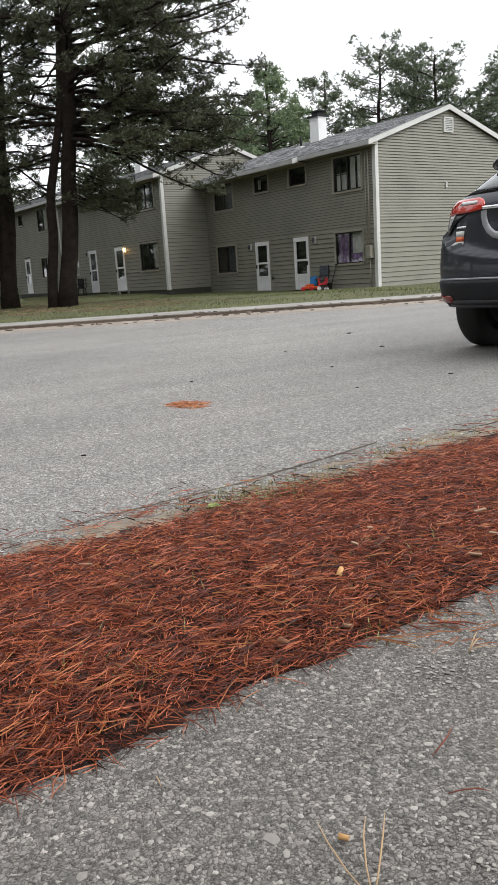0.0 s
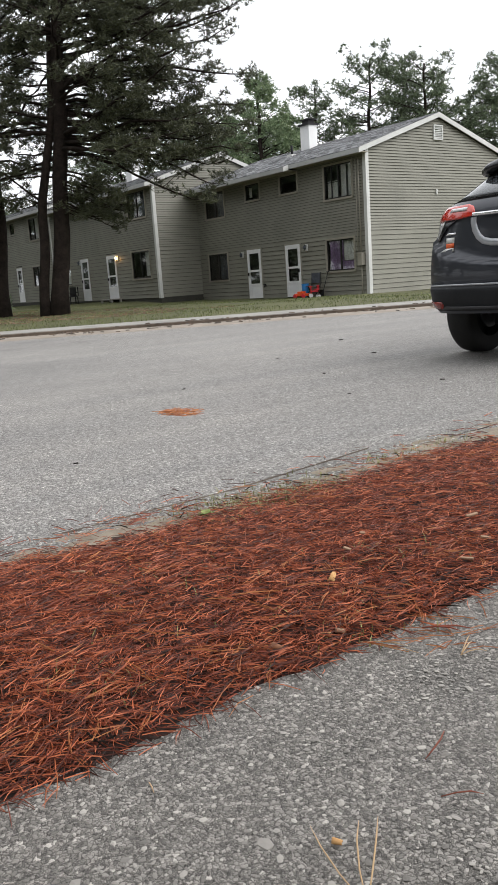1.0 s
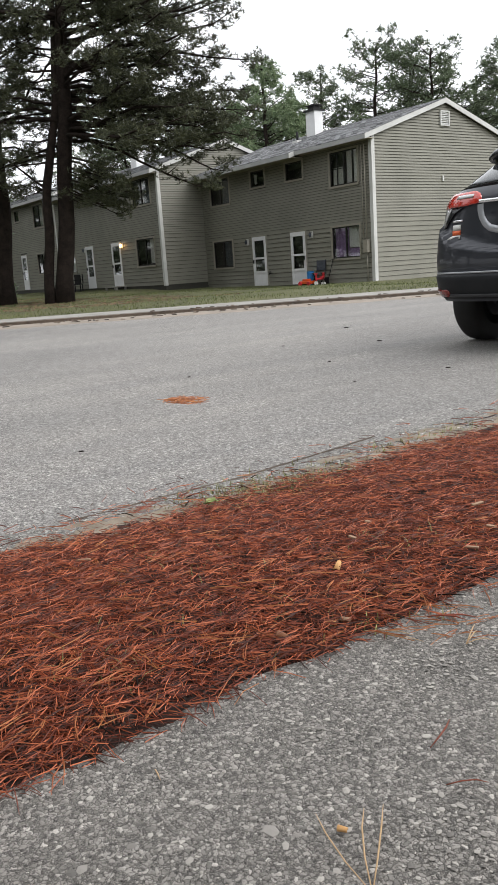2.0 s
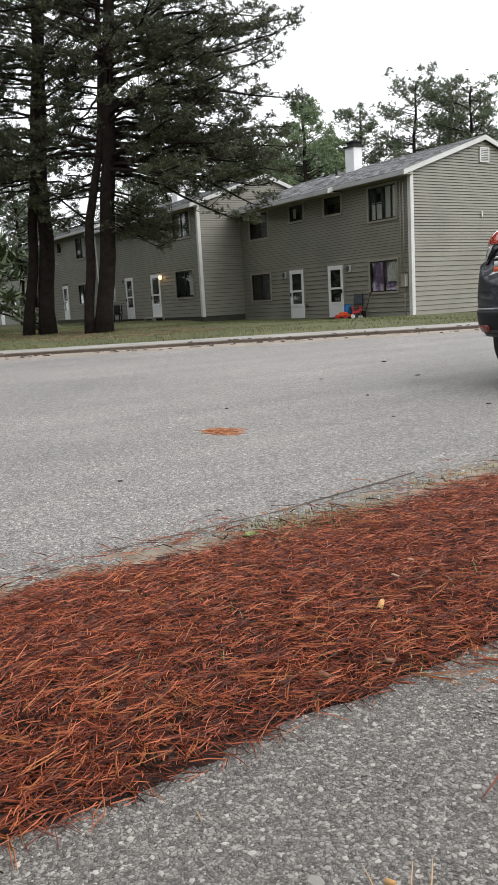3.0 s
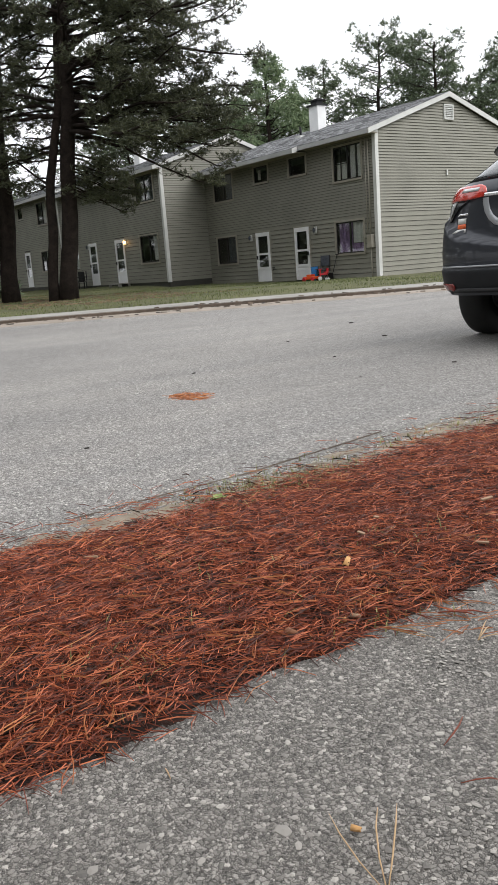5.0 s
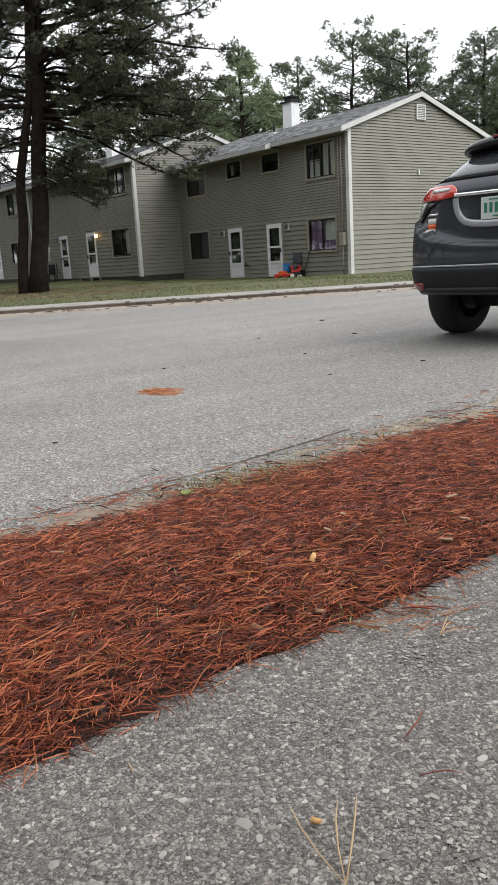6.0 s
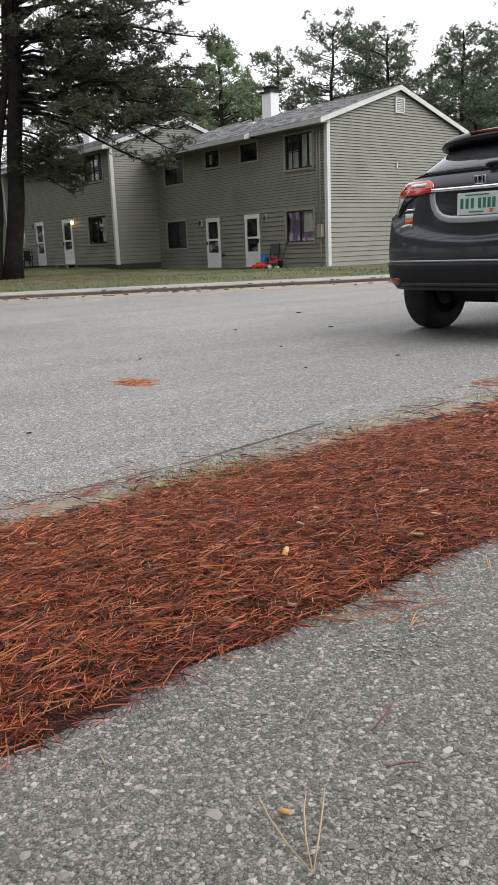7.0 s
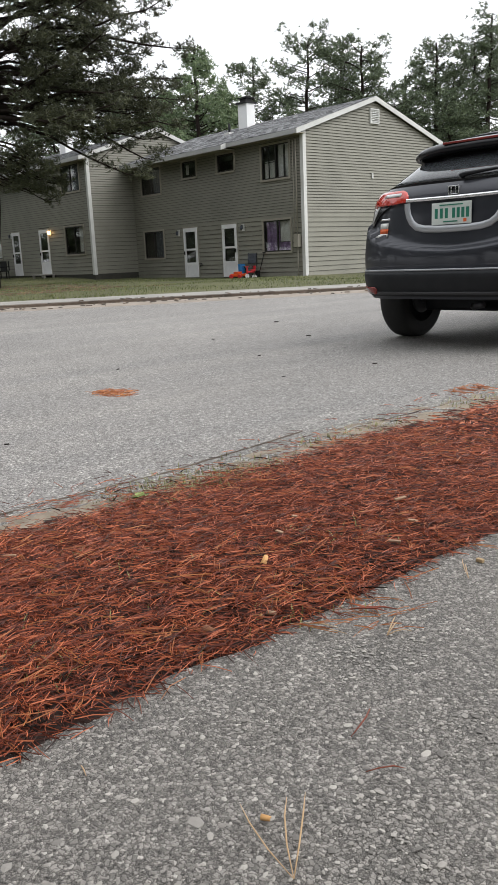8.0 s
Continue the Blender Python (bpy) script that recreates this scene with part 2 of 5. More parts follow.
def road_z(x, y):
    return -0.035 - 0.012 * min(1, max(0, (-1.7 - x) / 3)) + (-0.02 if x < -8 else 0) + 0.004 * noise.noise((x * 0.8, y * 0.8, 0))


v, f = [], []
ys = [-120, -40] + spread(-12, 24, 72) + [40, 120]
for y in ys:
    far = KA.x + (y - KA.y) * KDIR.x / KDIR.y
    if far > -3.2:
        far = -3.2 - (far + 3.2) * 0.02
    for i in range(25):
        x = -1.62 + (far + 1.62) * i / 24
        v.append((x, y, road_z(x, y)))
f = [(j * 25 + i, (j + 1) * 25 + i, (j + 1) * 25 + i + 1, j * 25 + i + 1) for j in range(len(ys) - 1) for i in range(24)]
tagged(new("road", mesh("road", v, f, ROAD, True)), "pale worn grey asphalt road", "road", kind="structure")


def band(name, inner, outer, z0, z1, material, label, wobble=0.0, category="pavement", a=-40.0, b=60.0, n=200, thick=0.0):
    """A strip along the far kerb, between two offsets from it."""
    v, f = [], []
    for i in range(n + 1):
        s = a + (b - a) * i / n
        w = wobble * noise.noise((s * 0.9, inner * 3, 4.2)) if wobble else 0
        p, q = KA + KDIR * s + KOUT * (inner + w), KA + KDIR * s + KOUT * (outer + w * 0.4)
        v += [(p.x, p.y, z0 - thick), (p.x, p.y, z0), (q.x, q.y, z1), (q.x, q.y, z1 - thick - 0.05)]
    for i in range(n):
        k = i * 4
        f += [(k, k + 4, k + 5, k + 1), (k + 1, k + 5, k + 6, k + 2), (k + 2, k + 6, k + 7, k + 3)]
    return tagged(new(name, mesh(name, v, f, material)), label, category, kind="structure")


# ---- near verge and path ----
def verge_z(x, y):
    t = (x + 1.66) / 1.08
    hump = max(0.0, math.sin(math.pi * min(1, max(0, (x + 1.48) / 0.90)))) * 0.016
    inland = min(1.0, max(0.25, (x + 1.72) / 0.35))
    return -0.026 + 0.020 * t + hump + 0.011 * inland * noise.noise((x * 5, y * 5, 1.7)) + 0.006 * noise.noise((x * 17, y * 17, 5.1))


sheet("verge", spread(-1.76, -0.50, 42), [-60, -10] + spread(-1.0, 12.0, 300) + [30, 120], lambda x, y: verge_z(x, y) - (0.03 if x < -1.70 or x > -0.56 else 0), LITTERSHADE,
      "strip of dark soil, near black for shade between fallen needles", "verge")


def path_z(x, y):
    return 0.0 + 0.0025 * noise.noise((x * 6, y * 6, 9.0))


def path_edge(y):
    return -0.585 + 0.028 * noise.noise((y * 3.1, 0.3, 2.0)) + 0.018 * noise.noise((y * 11, 0.7, 3.0)) + 0.006 * noise.noise((y * 37, 0.7, 3.0))


v, f = [], []
ys = [-60, -10] + spread(-1.5, 6.0, 300) + [20, 120]
xs = [0, 0.03, 0.1, 0.3, 0.7, 1.2, 1.8]
for y in ys:
    e = path_edge(y)
    v.append((e, y, -0.03))
    v += [(e + 0.004 + dx, y, path_z(e + dx, y)) for dx in xs]
n = len(xs) + 1
f = [(j * n + i, j * n + i + 1, (j + 1) * n + i + 1, (j + 1) * n + i) for j in range(len(ys) - 1) for i in range(n - 1)]
tagged(new("pavement", mesh("pavement", v, f, PATHWAY, True)), "coarse grey asphalt footpath with worn aggregate", "footpath", kind="structure")

band("sidewalk", 1.05, 2.55, 0.0, 0.0, CONCRETE, "pale concrete sidewalk along the road", thick=0.06)
band("shoulder", -0.15, 1.0, -0.064, -0.05, SAND, "sandy shoulder with dark debris beside the road", 0.12)
band("kerb", 0.84, 1.06, -0.004, 0.002, KERB, "low dark asphalt kerb with dirt along it", 0.05, "kerb", thick=0.075)


# ---- houses ----
def board_data(a0, a1, b0, b1, out, low=0.032, high=0.008):
    """A lap board: lower edge a0-a1, upper edge b0-b1, on a wall that faces out."""
    o = Vector(out)
    p = [Vector(q) for q in (a0, a1, b1, b0)]
    # Lower edges lifted so the dark backing shows as a shadow line.
    p[0].z, p[1].z = p[0].z + 0.014, p[1].z + 0.014
    v = [q.copy() for q in p] + [p[0] + o * low, p[1] + o * low, p[2] + o * high, p[3] + o * high]
    f = [(4, 5, 6, 7), (0, 1, 5, 4), (1, 2, 6, 5), (2, 3, 7, 6), (3, 0, 4, 7), (0, 3, 2, 1)]
    return mesh("siding_board", v, f, SIDING)


def rows_of(z0, split, z1):
    """Heights of the siding rows: wide boards below, narrow above."""
    low = max(1, round((split - z0) / 0.172))
    up = max(1, round((z1 - split) / 0.103))
    return spread(z0, split, low) + spread(split, z1, up)[1:]


def cut(a, b, holes):
    """The stretch a-b less the holes."""
    parts = [(a, b)]
    for h0, h1 in holes:
        parts = [q for p0, p1 in parts for q in ((p0, min(p1, h0)), (max(p0, h1), p1)) if q[1] - q[0] > 0.01]
    return parts


def window_unit(parent, x0, x1, z0, z1, y, curtain, sash="slide"):
    """A window in a wall that faces -y: casing, dark frame, panes, sill and what hangs behind."""
    w = boxes("window", [((x0 - 0.07, y - 0.045, z0 - 0.07), (x0, y + 0.05, z1 + 0.07)), ((x1, y - 0.045, z0 - 0.07), (x1 + 0.07, y + 0.05, z1 + 0.07)),
                         ((x0, y - 0.045, z1), (x1, y + 0.05, z1 + 0.07))], CASING, parent, "dark-framed window in a painted casing")
    boxes("window_sill", [((x0 - 0.07, y - 0.065, z0 - 0.07), (x1 + 0.07, y + 0.05, z0))], CASING, w)
    t = 0.045
    bars = [((x0, y, z0), (x0 + t, y + 0.06, z1)), ((x1 - t, y, z0), (x1, y + 0.06, z1)),
            ((x0 + t, y, z0), (x1 - t, y + 0.06, z0 + t)), ((x0 + t, y, z1 - t), (x1 - t, y + 0.06, z1))]
    m = (x0 + x1) / 2
    panes = []
    if x1 - x0 > 1.2:
        bars.append(((m - 0.03, y + 0.003, z0 + t), (m + 0.03, y + 0.057, z1 - t)))
        panes = [(x0 + t, m - 0.03), (m + 0.03, x1 - t)]
    else:
        panes = [(x0 + t, x1 - t)]
    if sash == "crossed":
        q = (x0 + m) / 2
        bars.append(((q - 0.012, y + 0.01, z0 + t), (q + 0.012, y + 0.05, z1 - t)))
        bars.append(((x0 + t, y + 0.012, (z0 + z1) / 2 - 0.012), (m - 0.03, y + 0.048, (z0 + z1) / 2 + 0.012)))
    boxes("window_frame", bars, WINFRAME, w, "dark brown metal frame")
    for a, b in panes:
        p = boxes("pane", [((a, y + 0.028, z0 + t), (b, y + 0.034, z1 - t))], GLASS, w)
        p.visible_shadow = False
    for a, b, za, zb, material, tag in curtain:
        v, f = [], []
        n = 28
        for i in range(n + 1):
            s = i / n
            x = x0 + t + (x1 - x0 - 2 * t) * (a + (b - a) * s)
            yy = y + 0.11 + 0.018 * math.sin(s * (b - a) * 60 + x0) + 0.008 * math.sin(s * 91)
            v += [(x, yy, z0 + (z1 - z0) * za), (x, yy + 0.004, z0 + (z1 - z0) * zb)]
        f = [(2 * i, 2 * i + 2, 2 * i + 3, 2 * i + 1) for i in range(n)]
        child("curtain", mesh("curtain", v, f, material, True), w, tag)
    return w


def storm_door(parent, x0, x1, z0, z1, y, handle_left):
    """A white storm door: frame, stiles, two panes above a solid panel."""
    d = boxes("door", [((x0, y - 0.05, z0), (x0 + 0.13, y, z1)), ((x1 - 0.13, y - 0.05, z0), (x1, y, z1)),
                       ((x0 + 0.13, y - 0.05, z1 - 0.16), (x1 - 0.13, y, z1)), ((x0 + 0.13, y - 0.05, z0 + 1.12), (x1 - 0.13, y, z0 + 1.20)),
                       ((x0 + 0.13, y - 0.05, z0), (x1 - 0.13, y, z0 + 0.12)), ((x0 + 0.13, y - 0.05, z0 + 0.52), (x1 - 0.13, y, z0 + 0.62)),
                       ((x0 + 0.13, y - 0.034, z0 + 0.12), (x1 - 0.13, y, z0 + 0.52))], DOORWHITE, parent, "white storm door with two glass panes")
    for a, b in ((0.62, 1.12), (1.20, z1 - z0 - 0.16)):
        boxes("pane", [((x0 + 0.13, y - 0.03, z0 + a), (x1 - 0.13, y - 0.024, z0 + b))], GLASS, d)
    boxes("inner_door", [((x0 + 0.02, y + 0.02, z0), (x1 - 0.02, y + 0.06, z1 - 0.02))], WINFRAME, d, "dark inner door behind glass")
    boxes("door_casing", [((x0 - 0.06, y - 0.03, z0), (x0 - 0.002, y + 0.03, z1 + 0.06)), ((x1 + 0.002, y - 0.03, z0), (x1 + 0.06, y + 0.03, z1 + 0.06)),
                          ((x0 - 0.002, y - 0.03, z1 + 0.003), (x1 + 0.002, y + 0.03, z1 + 0.06))], CASING, d)
    hx = x0 + 0.06 if handle_left else x1 - 0.06
    boxes("handle", [((hx - 0.015, y - 0.10, z0 + 0.95), (hx + 0.015, y - 0.051, z0 + 1.10))], SOOT, d, "black handle")
    return d


def townhouse(label, xr, xl, yf, depth, zb, zt, windows, doors, jog, gable, group="row of townhouses"):
    """A two-storey block: front wall at yf from xl to xr, ridge along x."""
    h = thing("townhouse", label, "house", (0, 0, 0), group=group)
    yb, ym = yf + depth, yf + depth / 2
    split = zb + 2.27
    pitch = 1.40 / (ym - yf + 0.42)
    zroof = zt + 0.17                      # roof top at the wall line
    zridge = zroof + pitch * (ym - yf)
    holes = [(a, b, c, d) for a, b, c, d, *_ in windows] + [(a, b, c, d) for a, b, c, d, *_ in doors]
    # front wall in cells round the openings
    bx = sorted({xl, xr, *[q for o in holes for q in o[:2]]})
    bz = sorted({zb - 0.3, zt + 0.1, *[q for o in holes for q in o[2:4]]})
    nx, nz = len(bx), len(bz)
    v = [(x, y, z) for y in (yf, yf + 0.14) for z in bz for x in bx]

    def solid(i, j):
        if not (0 <= i < nx - 1 and 0 <= j < nz - 1):
            return False
        cx, cz = (bx[i] + bx[i + 1]) / 2, (bz[j] + bz[j + 1]) / 2
        return not any(o[0] < cx < o[1] and o[2] < cz < o[3] for o in holes)
    f = []
    for j in range(nz - 1):
        for i in range(nx - 1):
            if not solid(i, j):
                continue
            p, q, r, t = j * nx + i, j * nx + i + 1, (j + 1) * nx + i + 1, (j + 1) * nx + i
            k = nx * nz
            f += [(p, q, r, t), (t + k, r + k, q + k, p + k)]
            for m, n, side in ((p, q, (i, j - 1)), (q, r, (i + 1, j)), (r, t, (i, j + 1)), (t, p, (i - 1, j))):
                if not solid(*side):
                    f.append((m, m + k, n + k, n))
    wall = child("front_wall", mesh("front_wall", v, f, SHADEBACK), h, "grey-green lap-sided front wall")
    zs = rows_of(zb, split, zt)
    for z0, z1 in zip(zs, zs[1:]):
        hit = [(o[0] - 0.07, o[1] + 0.07) for o in holes if o[2] - 0.07 < (z0 + z1) / 2 < o[3] + 0.07]
        for a, b in cut(xl + 0.002, xr - 0.10, hit):
            child("siding_board", board_data((a, yf, z0), (b, yf, z0), (a, yf, z1), (b, yf, z1), (0, -1, 0)), wall)
    # side walls with gables
    for side, x, out in (("right", xr, 1), ("left", xl, -1)):
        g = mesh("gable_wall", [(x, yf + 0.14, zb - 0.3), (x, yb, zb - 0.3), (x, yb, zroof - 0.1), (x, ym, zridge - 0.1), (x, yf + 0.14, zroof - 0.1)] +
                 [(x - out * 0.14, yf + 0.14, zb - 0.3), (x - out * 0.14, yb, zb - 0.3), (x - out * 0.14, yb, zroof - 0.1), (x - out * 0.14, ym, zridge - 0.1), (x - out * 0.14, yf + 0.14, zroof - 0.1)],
                 [(0, 1, 2, 3, 4), (9, 8, 7, 6, 5), (0, 4, 9, 5), (1, 6, 7, 2), (2, 7, 8, 3), (3, 8, 9, 4), (0, 5, 6, 1)], SHADEBACK)
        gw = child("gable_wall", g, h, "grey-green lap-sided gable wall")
        if side == "right" or gable == "both":
            rr = rows_of(zb, split, zridge - 0.12)
            for z0, z1 in zip(rr, rr[1:]):
                def span(z):
                    inset = max(0.0, (z - (zroof - 0.16)) / pitch)
                    return yf + 0.06 + inset, yb - 0.06 - inset
                (p, q), (r, t) = span(z0), span(z1)
                if t - r > 0.05:
                    child("siding_board", board_data((x, p, z0), (x, q, z0), (x, r, z1), (x, t, z1), (out, 0, 0)), gw)
        if side == "right":
            boxes("corner_board", [((x - 0.10, yf - 0.055, zb - 0.02), (x + 0.055, yf - 0.0, zt + 0.02)), ((x + 0.002, yf + 0.0, zb - 0.02), (x + 0.055, yf + 0.10, zt + 0.03))],
                  TRIM, h, "white corner board")
    boxes("back_wall", [((xl, yb - 0.14, zb - 0.3), (xr, yb, zt + 0.1))], SIDING, h)
    boxes("foundation", [((xl + 0.02, yf + 0.01, zb - 0.5), (xr - 0.02, yf + 0.13, zb - 0.005)), ((xr - 0.13, yf + 0.13, zb - 0.5), (xr - 0.02, yb - 0.01, zb - 0.005))], FOUNDATION, h, "low concrete foundation")
    boxes("floor_slab", [((xl + 0.15, yf + 0.15, zb - 0.2), (xr - 0.15, yb - 0.15, zb - 0.05)), ((xl + 0.15, yf + 0.15, zb + 2.4), (xr - 0.15, yb - 0.15, zb + 2.6)),
                         ((xl + 0.15, yf + 0.15, zt + 0.0), (xr - 0.15, yb - 0.15, zt + 0.08)), ((xl + 0.15, yf + 3.2, zb - 0.05), (xr - 0.15, yf + 3.3, zt))], ROOM, h)
    # roof: stepped shingle courses, deeper eave left of the jog
    v, f = [], []

    def slope(x0, x1, eave, back):
        n = 26
        for i in range(n):
            s0, s1 = i / n, (i + 1) / n
            y0, y1 = eave + (ym - eave) * s0, eave + (ym - eave) * s1
            z0, z1 = zroof + pitch * (y0 - yf), zroof + pitch * (y1 - yf)
            if back:
                y0, y1 = 2 * ym - y0, 2 * ym - y1
            k = len(v)
            v.extend([(x0, y0, z0 - 0.03), (x1, y0, z0 - 0.03), (x0, y0, z0 + 0.014), (x1, y0, z0 + 0.014), (x0, y1, z1 + 0.002), (x1, y1, z1 + 0.002)])
            f.extend([(k, k + 1, k + 3, k + 2), (k + 2, k + 3, k + 5, k + 4)])
    e0, e1 = yf - 0.42, yf - 0.66
    slope(jog, xr + 0.16, e0, False)
    slope(xl - 0.05, jog, e1, False)
    slope(xl - 0.05, xr + 0.16, e0, True)
    child("roof", mesh("roof", v, f, SHINGLE), h, "weathered grey asphalt shingle roof")
    # soffit, fascia and rakes
    za, zc = zroof + pitch * (e0 - yf), zroof + pitch * (e1 - yf)
    boxes("soffit", [((jog, e0 + 0.02, za - 0.16), (xr + 0.14, yf - 0.002, za - 0.13)), ((xl, e1 + 0.02, zc - 0.16), (jog, yf - 0.002, zc - 0.13))], CASING, h, "shaded painted soffit")
    boxes("fascia", [((jog, e0 - 0.01, za - 0.17), (xr + 0.10, e0 + 0.02, za - 0.02)), ((xl, e1 - 0.01, zc - 0.17), (jog - 0.03, e1 + 0.02, zc - 0.02))], FASCIA, h, "pale weathered fascia board")

    def rake(x, y0, y1, material):
        z0, z1 = zroof + pitch * (y0 - yf), zroof + pitch * (min(y1, 2 * ym - y1) - yf) if y1 > ym else zroof + pitch * (y1 - yf)
        if y0 >= ym:
            z0 = zroof + pitch * (2 * ym - y0 - yf)
            z1 = zroof + pitch * (2 * ym - y1 - yf)
        p = [(x, y0, z0 - 0.18), (x, y1, z1 - 0.18), (x, y1, z1 - 0.004), (x, y0, z0 - 0.004)]
        q = [(a + 0.035, b, c) for a, b, c in p]
        child("rake_board", mesh("rake_board", p + q, [(0, 3, 2, 1), (4, 5, 6, 7), (0, 1, 5, 4), (1, 2, 6, 5), (2, 3, 7, 6), (3, 0, 4, 7)], material), h, "white rake board")
    rake(xr + 0.12, e0 - 0.02, ym, TRIM)
    rake(xr + 0.12, ym, yb + 0.42, TRIM)
    rake(jog - 0.03, e1 - 0.02, yf - 0.38, TRIM)
    for o in windows:
        window_unit(h, *o[:4], yf, o[4], o[5] if len(o) > 5 else "slide")
    for o in doors:
        storm_door(h, *o)
    return h, zroof, pitch, ym


def chimney(parent, x, y, z0, z1, w=0.42):
    c = boxes("chimney", [((x - w, y - w * 0.8, z0), (x + w, y + w * 0.8, z1))], CHIMNEY, parent, "white boxed chimney", 0.01)
    boxes("chimney_cap", [((x - w - 0.05, y - w - 0.03, z1), (x + w + 0.05, y + w + 0.03, z1 + 0.07)), ((x - w * 0.7, y - w * 0.6, z1 + 0.07), (x + w * 0.7, y + w * 0.6, z1 + 0.22)),
                          ((x - w, y - w * 0.8, z1 + 0.22), (x + w, y + w * 0.8, z1 + 0.27))], SOOT, c, "black metal chimney cap")


Y1 = 21.05
h1, zroof1, pitch1, ym1 = townhouse("grey-green sided two-storey townhouse with white trim", -20.64, -31.76, Y1, 7.55, -0.12, 4.93,
    [(-22.84, -21.36, 3.44, 4.64, [(0.0, 0.42, 0.05, 0.55, CURTAIN, "pale curtain"), (0.53, 0.72, 0.02, 1.0, CURTAIN, "pale curtain"), (0.8, 1.0, 0.02, 1.0, CURTAIN, "pale curtain")], "crossed"),
     (-22.86, -21.36, 0.82, 1.96, [(0.0, 0.52, 0.0, 1.0, PURPLE, "purple curtain"), (0.54, 0.95, 0.32, 0.98, CURTAIN, "white cloth"), (0.53, 1.0, 0.0, 0.3, PURPLE, "purple curtain")]),
     (-25.50, -24.45, 3.98, 4.64, []), (-27.87, -26.90, 4.00, 4.64, [(0.1, 0.3, 0.2, 0.8, CURTAIN, "pale cloth")]),
     (-31.00, -29.52, 3.56, 4.66, [(0.52, 1.0, 0.0, 1.0, SLATE, "dull grey curtain")]), (-31.04, -29.53, 0.80, 1.96, [(0.48, 1.0, 0.0, 1.0, SLATE, "blue-grey curtain")])],
    [(-25.36, -24.45, -0.08, 1.97, Y1, False), (-28.00, -27.05, -0.08, 1.97, Y1, True)], -24.4, "right")
chimney(h1, -27.35, 24.3, 5.6, 7.12, 0.29)

Y2 = 18.73
h2, zroof2, pitch2, ym2 = townhouse("grey-green sided townhouse set forward of its neighbour", -31.76, -43.6, Y2, 7.55, 0.20, 5.24,
    [(-34.20, -32.48, 3.90, 5.05, [(0.55, 0.9, 0.0, 1.0, SLATE, "dull grey curtain")]), (-34.20, -32.48, 1.14, 2.38, [(0.66, 0.92, 0.08, 0.95, CURTAIN, "pale curtain")]),
     (-42.9, -41.4, 3.90, 5.05, []), (-42.9, -41.4, 1.14, 2.38, [(0.5, 0.9, 0.0, 1.0, CURTAIN, "pale curtain")])],
    [(-36.87, -35.87, 0.22, 2.38, Y2, True), (-39.98, -39.05, 0.22, 2.40, Y2, True)], -37.0, "right")
chimney(h2, -38.45, 21.5, 6.2, 7.45, 0.30)

h3, *_ = townhouse("grey-green sided townhouse at the end of the row", -43.66, -56.5, Y2 + 0.02, 7.55, 0.30, 5.48,
    [(-46.9, -45.4, 3.95, 5.20, [(0.5, 0.95, 0.0, 1.0, CURTAIN, "pale curtain")]), (-47.0, -45.7, 1.24, 2.40, [(0.5, 0.95, 0.0, 1.0, CURTAIN, "pale curtain")]), (-55.8, -54.4, 1.24, 2.44, [(0.3, 0.95, 0.0, 1.0, CURTAIN, "pale curtain")]),
     (-50.1, -49.3, 4.55, 5.20, [])],
    [(-49.7, -48.8, 0.34, 2.45, Y2 + 0.02, True), (-53.2, -52.2, 0.34, 2.45, Y2 + 0.02, True)], -50.9, "right")
Y4 = 20.9
townhouse("grey-green sided townhouse beyond the row, set back", -65.2, -78.0, Y4, 7.55, -0.05, 5.30,
    [(-68.4, -66.6, 3.85, 5.10, [(0.5, 0.95, 0.0, 1.0, CURTAIN, "pale curtain")]), (-68.5, -66.8, 0.75, 1.98, [(0.3, 0.8, 0.0, 1.0, CURTAIN, "pale curtain")])],
    [(-71.6, -70.6, -0.02, 2.05, Y4, True)], -69.5, "right")


# ---- trees ----
def tuft_template(rng, count, length, width):
    """Needles that fan out from a twig's end: thin triangles."""
    v, f = [], []
    for i in range(count):
        a, b = rng.uniform(0, 2 * math.pi), rng.uniform(-0.35, 1.3)
        d = Vector((math.cos(a) * math.cos(b), math.sin(a) * math.cos(b), math.sin(b)))
        side = d.cross(Vector((rng.uniform(-1, 1), rng.uniform(-1, 1), rng.uniform(-1, 1)))).normalized() * width / 2
        base = d * length * 0.08
        k = len(v)
        v += [base - side, base + side, d * length * rng.uniform(0.7, 1.0)]
        f.append((k, k + 1, k + 2))
    return np.array([tuple(q) for q in v]), np.array(f)


